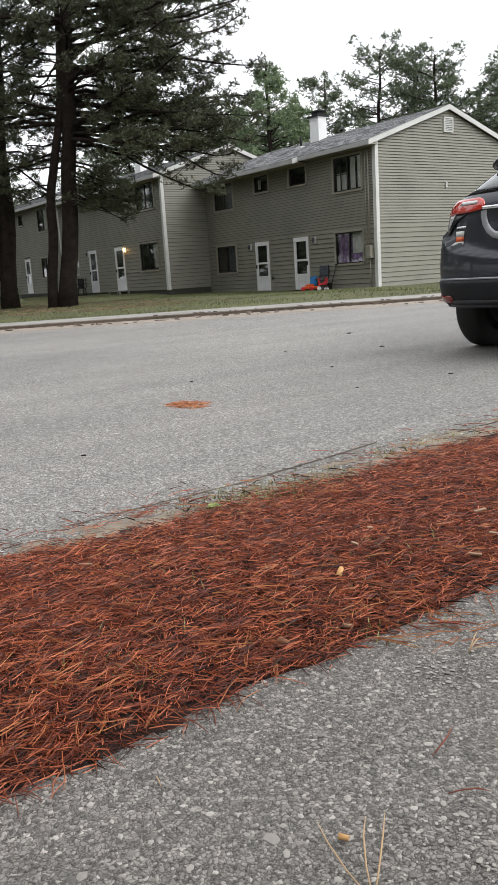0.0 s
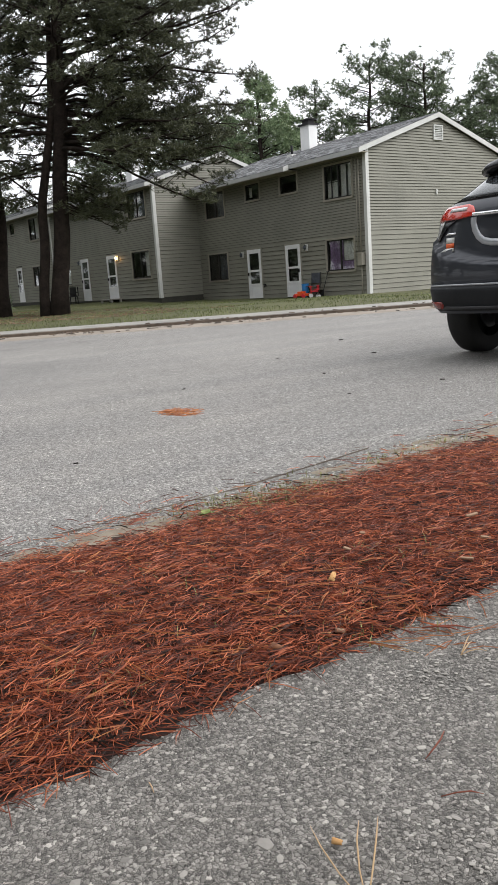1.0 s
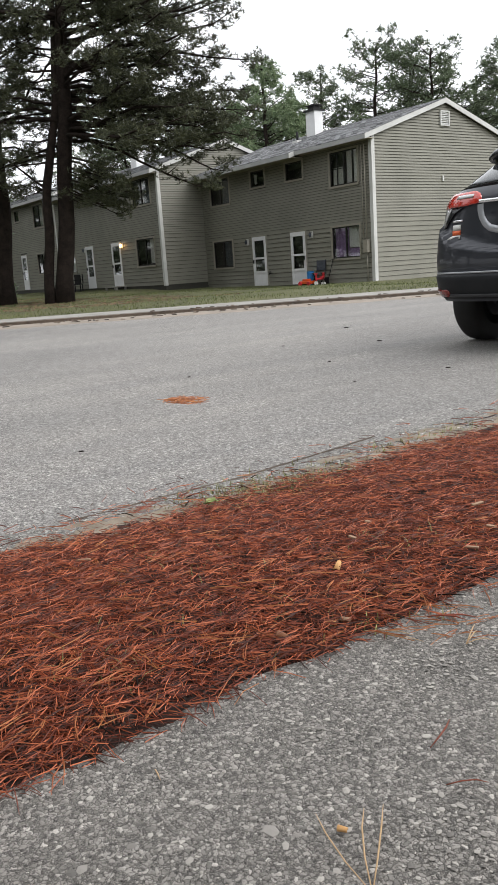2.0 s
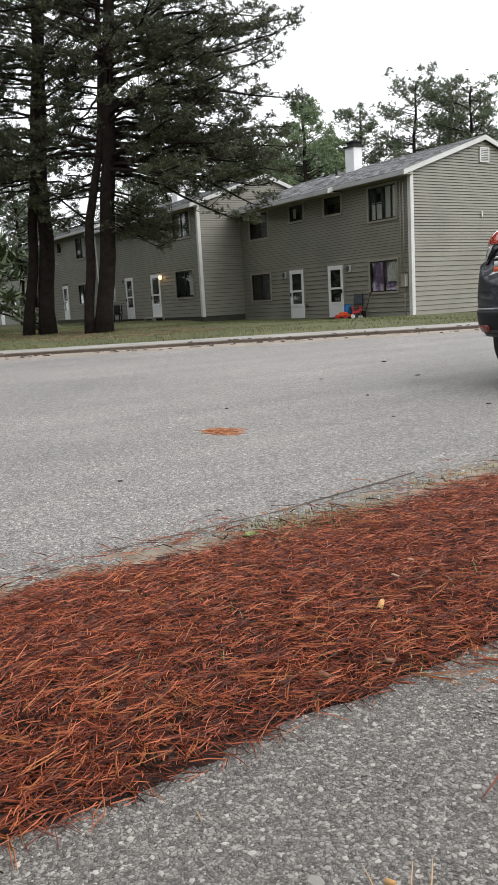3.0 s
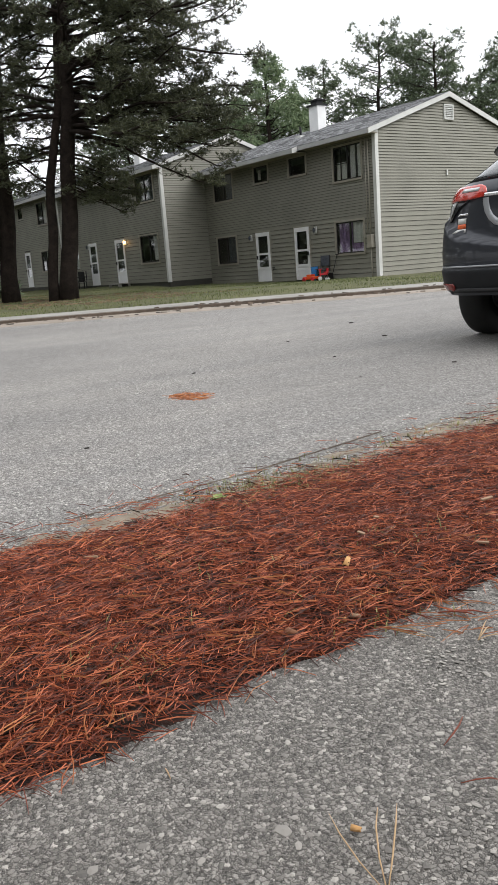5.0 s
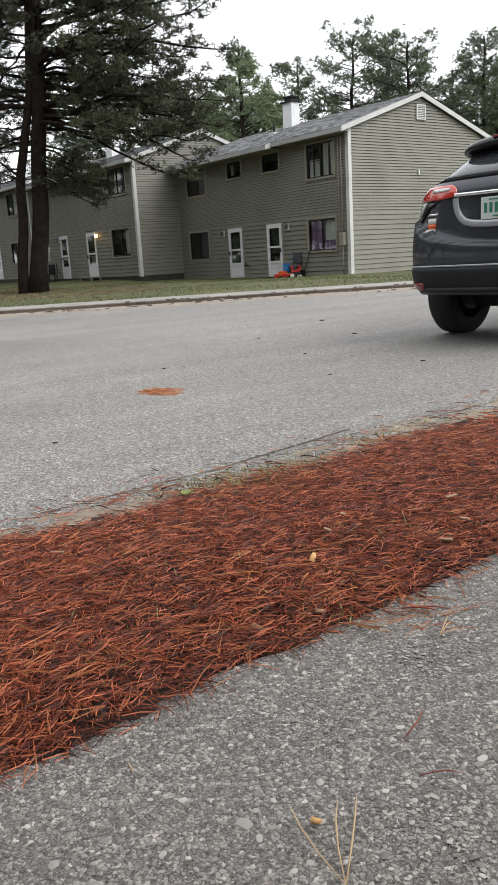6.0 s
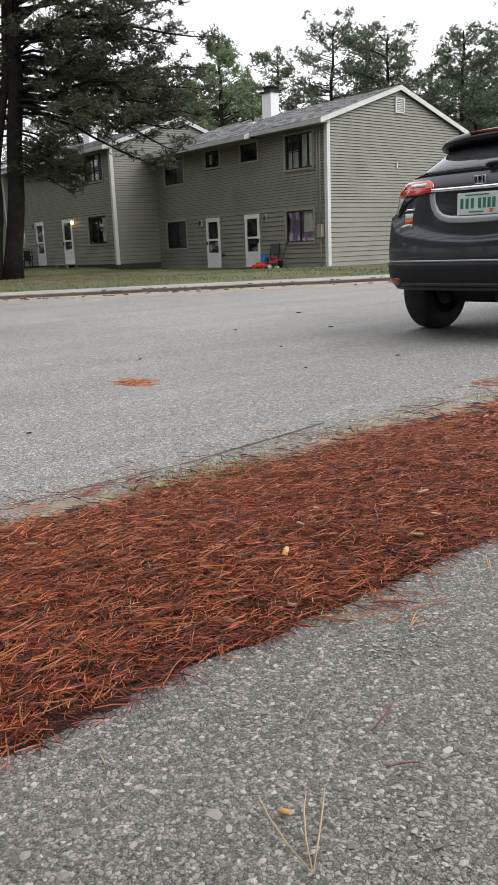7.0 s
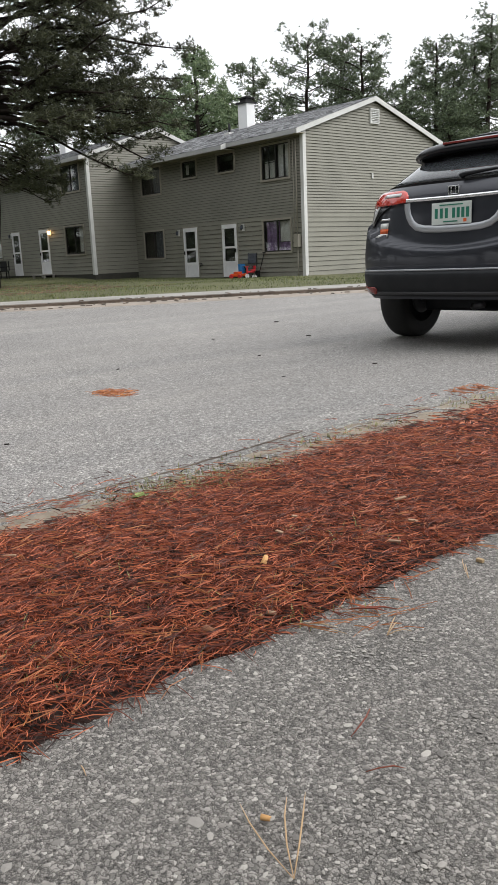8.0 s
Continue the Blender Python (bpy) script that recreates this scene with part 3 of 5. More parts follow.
def pine(label, at, height, crown_from, reach, seed, needles, n_limbs, trunk_r=0.25, tuft=0.22, tufts_per=60, lean=(0, 0), bare=0.25, tip=0.35, category="tree", group="pines", pick=None, wide=0.06, needles_each=12, low=()):
    """A pine: tapered trunk, drooping limbs with twigs, and a crown of needle tufts."""
    rng = random.Random(seed)
    t = thing("pine_tree", label, category, at, group=group)
    v, f = [], []
    n = 14
    trunk = [Vector((lean[0] * (i / n) ** 1.2 + 0.12 * math.sin(i * 0.9 + seed), lean[1] * (i / n) ** 1.2 + 0.12 * math.cos(i * 0.7 + seed), height * i / n - 0.15 * (i == 0))) for i in range(n + 1)]
    radii = [trunk_r * (1.25 if i == 0 else 1.0) * (1 - 0.9 * (i / n)) + 0.02 for i in range(n + 1)]
    tube(v, f, trunk, radii, 10)
    child("trunk", mesh("trunk", v, f, BARK, True), t, "dark rough pine bark")
    v, f, spots = [], [], []

    def along(z):
        q = min(n - 1e-3, max(0, z / height * n))
        i = int(q)
        return trunk[i].lerp(trunk[i + 1], q - i)
    for k in range(n_limbs + len(low)):
        s = min(1.0, (k + rng.random()) / n_limbs)
        z = crown_from + (height * 0.985 - crown_from) * s
        az = pick[k % len(pick)] + rng.uniform(-0.3, 0.3) if pick and rng.random() < 0.55 else rng.uniform(0, 2 * math.pi)
        shape = (1 - s) ** 0.75 * (0.72 + 0.5 * rng.random()) + tip * 0.25
        length = reach * shape
        if k >= n_limbs:
            z, az, length = low[k - n_limbs]
            s = 0.0
        p = along(z)
        path, m = [p], 7
        rise = rng.uniform(-0.18, 0.42) + 0.45 * s
        for i in range(1, m + 1):
            q = i / m
            droop = rise * q - (0.42 - 0.3 * s) * q * q + 0.22 * q ** 4
            az += rng.uniform(-0.14, 0.14)
            path.append(p + Vector((math.cos(az) * length * q, math.sin(az) * length * q, droop * length)))
        r0 = min(0.08, 0.018 * length + 0.012)
        tube(v, f, path, [r0 * (1 - 0.85 * i / m) + 0.004 for i in range(m + 1)], 5)
        twigs = max(4, int(length * (3.4 if k < n_limbs else 7.0)))
        for j in range(twigs):
            q = bare + (1 - bare) * (j + rng.random()) / twigs
            i = min(m - 1, int(q * m))
            o = path[i].lerp(path[i + 1], q * m - i)
            ta = az + rng.choice((-1, 1)) * rng.uniform(0.4, 1.4)
            tl = (0.30 + 0.26 * length * (1.1 - q)) * rng.uniform(0.6, 1.2)
            e = o + Vector((math.cos(ta) * tl, math.sin(ta) * tl, tl * rng.uniform(-0.55, 0.75)))
            mid = o.lerp(e, 0.5) + Vector((0, 0, -0.05 * tl))
            tube(v, f, [o, e], [0.010, 0.003], 3)
            cnt = max(2, int(tufts_per * tl / 10))
            for c in range(cnt):
                w = 0.25 + 0.75 * (c + rng.random()) / cnt
                b = (o.lerp(mid, w * 2) if w < 0.5 else mid.lerp(e, w * 2 - 1)) + Vector((rng.gauss(0, 0.07), rng.gauss(0, 0.07), rng.gauss(0, 0.09)))
                spots.append((b, ta + rng.uniform(-0.9, 0.9), rng.uniform(0.7, 1.3)))
    tagged(child("branchwork", mesh("branchwork", v, f, BARK, True), t), "bare dark limbs and twigs", kind="stuff")
    kinds = [tuft_template(rng, needles_each, tuft, tuft * wide * 2.2) for _ in range(5)]
    vs, fs, base = [], [], 0
    for i, (b, a, sc) in enumerate(spots):
        tv, tf = kinds[i % 5]
        ca, sa = math.cos(a), math.sin(a)
        rot = np.array([[ca, -sa, 0], [sa, ca, 0], [0, 0, 1]])
        vs.append(tv @ rot.T * sc + np.array(b))
        fs.append(tf + base)
        base += len(tv)
    tagged(child("crown", fast_mesh("crown", np.concatenate(vs), np.concatenate(fs), needles), t), "dense dark green needle clusters", kind="stuff")
    return t



def clumped_pine(label, at, bends, trunk_r, limbs, seed, needles, group, tuft=0.16, wide=0.15, each=11, pad=0.26, tufts=16, apart=0.34):
    """A pine whose needles sit in flat pads on side twigs, with gaps between: limbs are (height, azimuth, length, rise, sag)."""
    rng = random.Random(seed)
    t = thing("pine_tree", label, "tree", at, group=group)
    # trunk through its bends
    n = 22
    top = bends[-1][2]
    trunk = []
    for i in range(n + 1):
        z = top * i / n
        for (a0, b0, c0), (a1, b1, c1) in zip(bends, bends[1:]):
            if z <= c1 + 1e-6:
                q = (z - c0) / (c1 - c0)
                trunk.append(Vector((a0 + (a1 - a0) * q + 0.03 * math.sin(i * 1.7 + seed), b0 + (b1 - b0) * q + 0.03 * math.cos(i * 1.3 + seed), z - 0.15 * (i == 0))))
                break
    v, f = [], []
    tube(v, f, trunk, [trunk_r * (1.3 if i == 0 else 1.0) * (1 - 0.86 * (i / n) ** 1.2) + 0.02 for i in range(n + 1)], 12)
    child("trunk", mesh("trunk", v, f, BARK, True), t, "dark rough pine bark")

    def along(z):
        q = min(n - 1e-3, max(0, z / top * n))
        return trunk[int(q)].lerp(trunk[int(q) + 1], q - int(q))
    v, f, spots = [], [], []
    for z, az, length, rise, sag in limbs:
        p = along(z)
        path, m, bend = [p], 8, rng.uniform(-0.09, 0.09)
        for i in range(1, m + 1):
            q = i / m
            az += bend + rng.uniform(-0.20, 0.20)
            path.append(path[-1] + Vector((math.cos(az), math.sin(az), rise - 2 * sag * q + 2.2 * sag * q ** 4 + rng.uniform(-0.22, 0.22))) * (length / m))
        r0 = min(0.075, 0.0105 * length + 0.010)
        tube(v, f, path, [r0 * (1 - 0.88 * i / m) + 0.004 for i in range(m + 1)], 5)
        side = 1
        q = 0.20 if length > 2 else 0.10
        while q < 1.0:
            i = min(m - 1, int(q * m))
            o = path[i].lerp(path[i + 1], q * m - i)
            way = path[i + 1] - path[i]
            ta = math.atan2(way.y, way.x) + side * rng.uniform(0.45, 1.15)
            side = -side
            tl = min(1.5, 0.25 + 0.34 * length * (1.06 - q)) * rng.uniform(0.5, 1.15)
            e = o + Vector((math.cos(ta), math.sin(ta), rng.uniform(-0.55, 0.45))) * tl
            tube(v, f, [o, o.lerp(e, 0.5) + Vector((0, 0, -0.03 * tl)), e], [0.014, 0.009, 0.004], 3)
            pads = max(1, int(tl / (pad * 1.25)))
            for c in range(pads):
                w = 1.0 - 0.72 * c / pads
                if rng.random() < 0.75:
                    spots.append((o.lerp(e, w), ta))
            q += apart / length * rng.uniform(0.7, 1.3)
        spots.append((path[-1], az))
    tagged(child("branchwork", mesh("branchwork", v, f, BARK, True), t), "bare dark limbs and twigs", kind="stuff")
    kinds = [tuft_template(rng, each, tuft, tuft * wide) for _ in range(6)]
    vs, fs, base = [], [], 0
    for i, (b, a) in enumerate(spots):
        size = rng.uniform(0.65, 1.25)
        for c in range(max(3, int(tufts * size))):
            tv, tf = kinds[(i + c) % 6]
            g = Vector((rng.gauss(0, 0.55), rng.gauss(0, 0.45), rng.gauss(0, 0.34))) * pad * size
            x, y = g.x * math.cos(a) - g.y * math.sin(a), g.x * math.sin(a) + g.y * math.cos(a)
            turn = rng.uniform(0, 6.28)
            ca, sa = math.cos(turn), math.sin(turn)
            rot = np.array([[ca, -sa, 0], [sa, ca, 0], [0, 0, 1]])
            vs.append(tv @ rot.T * rng.uniform(0.7, 1.2) + np.array((b.x + x, b.y + y, b.z + g.z + 0.03)))
            fs.append(tf + base)
            base += len(tv)
    tagged(child("crown", fast_mesh("crown", np.concatenate(vs), np.concatenate(fs), needles), t), "dark green needles in flat layered pads", kind="stuff")
    return t


def limb_set(seed, count, z0, z1, reach, favour=(), share=0.0, low=0.9, shape=0.8):
    """Limbs up a trunk: shorter towards the top, a share of them towards favoured sides."""
    rng = random.Random(seed)
    out = []
    for k in range(count):
        s = (k + rng.random()) / count
        az = rng.choice(favour) + rng.uniform(-0.55, 0.55) if favour and rng.random() < share else rng.uniform(0, 6.28)
        out.append((z0 + (z1 - z0) * s, az, max(0.5, reach * (low + (1 - low) * min(1, s * 3)) * (1 - s) ** shape * rng.uniform(0.62, 1.05)), rng.uniform(-0.05, 0.30) + 0.3 * s, rng.uniform(0.10, 0.30)))
    return out


LAWN_PINES = "pines on the lawn"
RIGHT = 0.95
clumped_pine("tall dark pine with long drooping limbs on the lawn", (-24.52, 10.72, -0.02), ((0, 0, 0), (0.17, 0.41, 3.7), (0.30, 0.69, 7.2), (0.41, 0.94, 10.5), (0.5, 1.2, 18.5)), 0.26,
             limb_set(3, 74, 5.0, 12.0, 6.4, (RIGHT, RIGHT, 1.3, -2.2, 0.3), 0.6, 0.85, 0.22) + limb_set(4, 14, 12.0, 18.2, 4.5)
             + [(5.6, 0.95, 4.9, 0.05, 0.16), (5.7, 0.8, 5.6, 0.05, 0.14), (5.3, 1.1, 4.6, 0.06, 0.38), (5.7, 1.0, 5.4, -0.02, 0.12), (4.4, 0.9, 2.3, -0.15, 0.50), (4.0, 0.7, 2.0, -0.20, 0.40),
                (3.7, 1.2, 1.7, -0.25, 0.35), (4.2, 0.4, 2.2, -0.15, 0.40), (3.5, 0.9, 1.5, -0.25, 0.30), (4.4, -2.1, 2.4, 0.05, 0.25), (4.9, -2.3, 3.2, 0.05, 0.2), (6.4, 0.95, 6.0, 0.08, 0.14),
                (7.2, 0.9, 6.2, 0.12, 0.16), (8.2, 1.0, 6.1, 0.14, 0.14), (8.9, 0.9, 6.0, 0.12, 0.12), (9.6, 1.0, 5.4, 0.15, 0.12), (4.5, 0.6, 2.4, -0.15, 0.45), (4.1, 1.0, 2.1, -0.18, 0.45), (3.9, 0.2, 1.7, -0.2, 0.4),
                (3.6, 0.8, 1.8, -0.22, 0.4), (3.4, 1.1, 1.4, -0.25, 0.35), (4.3, 1.3, 2.0, -0.2, 0.4), (3.3, 0.5, 1.2, -0.2, 0.3),
                (5.5, 0.95, 6.0, -0.10, 0.10), (5.4, 1.05, 5.3, -0.08, 0.14), (5.7, 0.85, 5.8, -0.08, 0.10), (5.3, 0.95, 4.7, -0.12, 0.45), (6.0, 1.0, 6.0, -0.05, 0.12)], 3, PINE, LAWN_PINES)
clumped_pine("slimmer bent pine beside a larger trunk", (-24.72, 10.30, -0.02), ((0, 0, 0), (0.11, 0.26, 3.3), (0.22, 0.52, 4.9), (0.35, 0.82, 6.1), (0.0, 1.5, 13.5)), 0.15,
             limb_set(8, 22, 6.2, 13.2, 3.2, (-2.2,), 0.5, 0.9, 0.6) + [(3.6, -2.2, 2.6, 0.85, 0.10), (3.9, -2.4, 1.8, 0.10, 0.3), (4.6, -2.0, 2.4, 0.10, 0.3), (3.6, -2.7, 1.3, 0.0, 0.2)], 8, PINE, LAWN_PINES)
clumped_pine("tall dark pine on the lawn near the sidewalk", (-27.54, 9.82, -0.02), ((0, 0, 0), (0.08, 0.23, 3.0), (0.10, 0.30, 5.9), (0.22, 0.62, 9.6), (0.4, 1.2, 18.5)), 0.27,
             limb_set(14, 44, 5.0, 12.0, 4.4, (RIGHT, -2.2, -1.9), 0.6, 0.7, 0.25) + limb_set(15, 10, 12.0, 18.0, 3.6) + [(4.0, 0.9, 2.4, 0.05, 0.2), (3.8, -2.2, 1.6, 0.1, 0.3), (4.6, 0.8, 2.6, 0.3, 0.2)], 14, PINE, LAWN_PINES)
clumped_pine("leaning slim pine on the lawn", (-27.7, 9.18, -0.02), ((0, 0, 0), (0.12, 0.37, 2.5), (0.24, 0.73, 5.9), (0.38, 1.1, 9.6), (0.5, 1.5, 16.0)), 0.17,
             limb_set(21, 32, 5.2, 15.6, 4.0, (-2.2, -1.8), 0.6, 0.8, 0.4), 21, PINE, LAWN_PINES)

# woods behind the houses
WOODS = "pine woods behind the houses"


def wood_pine(label, x, y, height, reach, seed, needles, pointed=False):
    """A far pine with a ragged rounded crown, or a pointed one of short whorled limbs."""
    rng = random.Random(seed)
    limbs = []
    count = 84 if pointed else 58
    for k in range(count):
        s = (k + rng.random()) / count
        z = height * (0.34 + 0.65 * s)
        ln = reach * ((1 - s) ** 0.85 * rng.uniform(0.7, 1.25) + 0.05) if pointed else reach * (0.54 + 0.50 * math.sin(math.pi * min(1, 0.15 + s * 0.80))) * rng.uniform(0.5, 1.15)
        limbs.append((z, rng.uniform(0, 6.28), max(0.45, ln), rng.uniform(0.0, 0.25) + (0.25 if pointed else 0.4 * s), rng.uniform(0.0, 0.15)))
    clumped_pine(label, (x, y, -0.16), ((0, 0, 0), (rng.uniform(-0.3, 0.3), rng.uniform(-0.3, 0.3), height * 0.6), (rng.uniform(-0.2, 0.2), rng.uniform(-0.2, 0.2), height)), 0.19, limbs, seed, needles, WOODS,
                 0.25, 0.20, 8, 0.33 if pointed else 0.40, 14 if pointed else 13, 0.42)


for k, (x, y, height, reach) in enumerate(((-36.1, 28.3, 11.7, 3.4), (-38.1, 32.1, 10.3, 3.2), (-40.2, 29.4, 10.4, 3.2))):
    wood_pine("lighter green pointed conifer behind the houses", x, y, height, reach, 40 + k, PINE_LIGHT, True)
for k, (x, y, height, reach) in enumerate((
        (-40.0, 36.1, 13.0, 1.8), (-34.8, 35.8, 13.4, 2.5), (-32.6, 37.8, 12.8, 2.5), (-36.3, 39.9, 13.5, 2.7), (-35.7, 45.6, 12.4, 2.6), (-30.5, 42.1, 13.1, 1.9), (-29.9, 44.9, 13.3, 2.0),
        (-26.9, 42.2, 13.6, 1.5), (-28.6, 46.2, 12.2, 2.4), (-32.9, 47.5, 12.6, 2.4), (-38.4, 44.6, 12.0, 2.6), (-30.8, 38.2, 9.4, 2.2), (-27.9, 40.0, 9.0, 2.2), (-43.4, 28.6, 11.3, 2.8),
        (-49.2, 26.3, 9.7, 2.6), (-46.5, 31.0, 11.0, 2.8), (-56.9, 18.2, 11.0, 2.8), (-60.5, 21.0, 9.6, 3.0), (-53.4, 27.0, 10.5, 3.0), (-62.0, 15.0, 11.5, 3.0))):
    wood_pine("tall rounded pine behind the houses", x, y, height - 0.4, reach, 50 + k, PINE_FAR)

# unseen pines added beside and behind the footpath, to shade the fronts and show in the windows
for k, (x, y, h, r) in enumerate(((-34, 4.5, 16, 4.5), (-40, 9, 17, 4.5), (-30, -3, 17, 5), (-22, -12, 18, 5), (-12, -16, 17, 5), (-36, -10, 18, 5), (-4, -20, 18, 5), (-46, 3, 17, 5), (7, -12, 17, 5), (-18, -24, 18, 5), (-44, -14, 18, 5), (-2, -11, 15, 5), (-8, -10, 16, 5), (3, -15, 17, 5), (12, -6, 16, 5), (-15, -9, 16, 5), (9, 3, 16, 4.5), (-52, 8, 17, 5), (-57, 0, 17, 5), (-63, 6, 18, 5), (-51, -5, 18, 5), (-68, 12, 18, 5), (-64, -8, 18, 5))):
    pine("unseen pine added beside the road for shade and reflections", (x, y, -0.16), h, 1.8, r, 90 + k, PINE_FAR, 50, 0.22, 0.75, 32, group="roadside pines", wide=0.10, tip=0.6, needles_each=7)


# ---- parked car ----
BODY = mat("dark_grey_metallic_paint", 0.40, 0.40, (0.028, 0.030, 0.039), Coat_Weight=0.45, Coat_Roughness=0.08)
GLOSSBLACK = mat("gloss_black_panel", 0.25, 0.0, (0.010, 0.010, 0.012), Specular_IOR_Level=0.3)
DARKSTRIP = mat("dull_grey_strip", 0.5, 0.3, (0.06, 0.06, 0.065))
PLASTIC = varied("black_textured_plastic", (0.010, 0.011, 0.013), (0.020, 0.021, 0.023), 8.0, 0.6, 200, 0.15, 0.001, Specular_IOR_Level=0.25)
TINT = mat("tinted_glass", 0.04, 0.0, (0.11, 0.12, 0.13), Transmission_Weight=0.6, IOR=1.5)
CHROME = mat("chrome", 0.12, 1.0, (0.75, 0.75, 0.76))
# Silver that stands for light reflected on the bumper ledge and plate lip.
SKYSILVER = mat("satin_silver_reflection", 0.35, 0.6, (0.42, 0.43, 0.45))
REDLENS = mat("red_lamp_lens", 0.12, 0.0, (0.55, 0.03, 0.015), Coat_Weight=1.0)
DEEPRED = mat("dark_red_reflector", 0.2, 0.0, (0.22, 0.03, 0.025))
CLEARLENS = mat("clear_lamp_lens", 0.1, 0.0, (0.55, 0.55, 0.55), Coat_Weight=1.0)
ORANGE_STICK = mat("orange_sticker", 0.5, 0.0, (0.75, 0.13, 0.03))
PAPER = mat("white_sticker", 0.5, 0.0, (0.72, 0.71, 0.68))
PLATEWHITE = varied("plate_white", (0.60, 0.66, 0.62), (0.75, 0.78, 0.76), 5.0, 0.4)
PLATEGREEN = mat("plate_green", 0.4, 0.0, (0.02, 0.20, 0.13))
RUBBER = varied("tyre_rubber", (0.010, 0.010, 0.010), (0.022, 0.022, 0.021), 6.0, 0.85, 120, 0.3, 0.002)
RIM = mat("alloy_rim", 0.35, 0.8, (0.35, 0.35, 0.36))


def table(rows, q):
    for (a, b), (c, d) in zip(rows, rows[1:]):
        if q <= c:
            t = max(0.0, min(1.0, (q - a) / (c - a)))
            t = t * t * (3 - 2 * t) * 0.5 + t * 0.5
            return b + (d - b) * t
    return rows[-1][1]


REAR = ((0.24, 0.05), (0.34, 0.015), (0.45, 0.0), (0.60, 0.0), (0.90, 0.03), (1.02, 0.045), (1.08, 0.075), (1.14, 0.13), (1.46, 0.48), (1.56, 0.60))
HALF = ((0.24, 0.825), (0.36, 0.868), (0.55, 0.885), (0.70, 0.882), (0.85, 0.872), (0.97, 0.855), (1.06, 0.832), (1.10, 0.80), (1.14, 0.735), (1.18, 0.70), (1.28, 0.665), (1.46, 0.615), (1.56, 0.57))


def half(z):
    return table(HALF, z)


def step(q):
    q = max(0.0, min(1.0, q))
    return q * q * (3 - 2 * q)


def tail(lat, z, proud=0.0):
    """A point of the car's rear skin."""
    s = min(1.0, abs(lat) / half(z))
    lon = table(REAR, z) + 0.06 * s * s + (0.26 - 0.06 * step((z - 1.1) / 0.3)) * s ** 7
    ledge = 0.628 + 0.30 * abs(lat) ** 2.2
    lon += 0.066 * step((z - ledge) / 0.024)
    lon -= 0.018 * step((0.475 - z) / 0.02)
    return (lat, lon - proud, z)


def patch(name, rows, material, parent, proud=0.006, cols=12, label=""):
    """A piece of the rear skin between left and right bounds given row by row, with turned-in rims."""
    v, f = [], []
    for z, a, b in rows:
        v += [tail(a, z, -0.012)] + [tail(a + (b - a) * i / cols, z, proud) for i in range(cols + 1)] + [tail(b, z, -0.012)]
    n = cols + 3
    k = len(v)
    v += [tail(rows[0][1] + (rows[0][2] - rows[0][1]) * i / cols, rows[0][0], -0.012) for i in range(cols + 1)]
    v += [tail(rows[-1][1] + (rows[-1][2] - rows[-1][1]) * i / cols, rows[-1][0], -0.012) for i in range(cols + 1)]
    f = [(j * n + i, j * n + i + 1, (j + 1) * n + i + 1, (j + 1) * n + i) for j in range(len(rows) - 1) for i in range(n - 1)]
    top = (len(rows) - 1) * n
    f += [(k + i, k + i + 1, i + 2, i + 1) for i in range(cols)]
    f += [(top + i + 1, top + i + 2, k + cols + 2 + i, k + cols + 1 + i) for i in range(cols)]
    return child(name, mesh(name, v, f, material, True), parent, label)


def ribbon(name, points, width, material, parent, proud=0.012, label=""):
    """A band that follows a line on the rear skin."""
    v, f = [], []
    n = len(points)
    for i, (a, z) in enumerate(points):
        p, q = points[max(0, i - 1)], points[min(n - 1, i + 1)]
        d = Vector((q[0] - p[0], q[1] - p[1])).normalized()
        o = (-d.y * width / 2, d.x * width / 2)
        v += [tail(a - o[0], z - o[1], 0.0), tail(a - o[0] * 0.8, z - o[1] * 0.8, proud), tail(a + o[0] * 0.8, z + o[1] * 0.8, proud), tail(a + o[0], z + o[1], 0.0)]
    f = [(4 * i + j, 4 * i + j + 1, 4 * i + j + 5, 4 * i + j + 4) for i in range(n - 1) for j in range(3)]
    return child(name, mesh(name, v, f, material, True), parent, label)


def hatchback(at, turn):
    car = thing("car", "dark grey compact hatchback parked on the road", "car", at, turn)
    # body shell: rear skin and sides with arches
    v, f = [], []
    zs = [0.24, 0.28, 0.34, 0.40, 0.455, 0.465, 0.48, 0.52, 0.58, 0.62, 0.635, 0.65, 0.665, 0.68, 0.70, 0.73, 0.76, 0.79, 0.82, 0.86, 0.92, 0.98, 1.03, 1.08, 1.13]
    ss = [math.sin(math.pi / 2 * (i / 14)) for i in range(-14, 15)]
    for z in zs:
        v += [tail(s * half(z), z) for s in ss]
    n = len(ss)
    f = [(j * n + i, j * n + i + 1, (j + 1) * n + i + 1, (j + 1) * n + i) for j in range(len(zs) - 1) for i in range(n - 1)]
    axles = (0.80, 3.41)

    def low(lon):
        for ax in axles:
            d = abs(lon - ax)
            if d < 0.37:
                return 0.33 + math.sqrt(0.37 ** 2 - d * d)
        return 0.26
    lons = spread(0, 1, 44)
    for side in (-1, 1):
        k = len(v)
        for q in lons:
            for j, z in enumerate(zs):
                start = tail(half(z), z)[1]
                lon = start + (4.1 - start) * q
                floor = low(lon)
                zz = max(z, floor)
                hood = 1.13 - 0.14 * step((lon - 2.7) / 0.5) - 0.24 * step((lon - 3.5) / 0.6)
                zz = min(zz, hood)
                taper = 1 - 0.16 * step((lon - 3.4) / 0.75)
                v.append((side * half(zz) * taper, lon, zz))
        m = len(zs)
        for a in range(len(lons) - 1):
            for b in range(m - 1):
                face = (k + a * m + b, k + (a + 1) * m + b, k + (a + 1) * m + b + 1, k + a * m + b + 1)
                f.append(face if side > 0 else face[::-1])
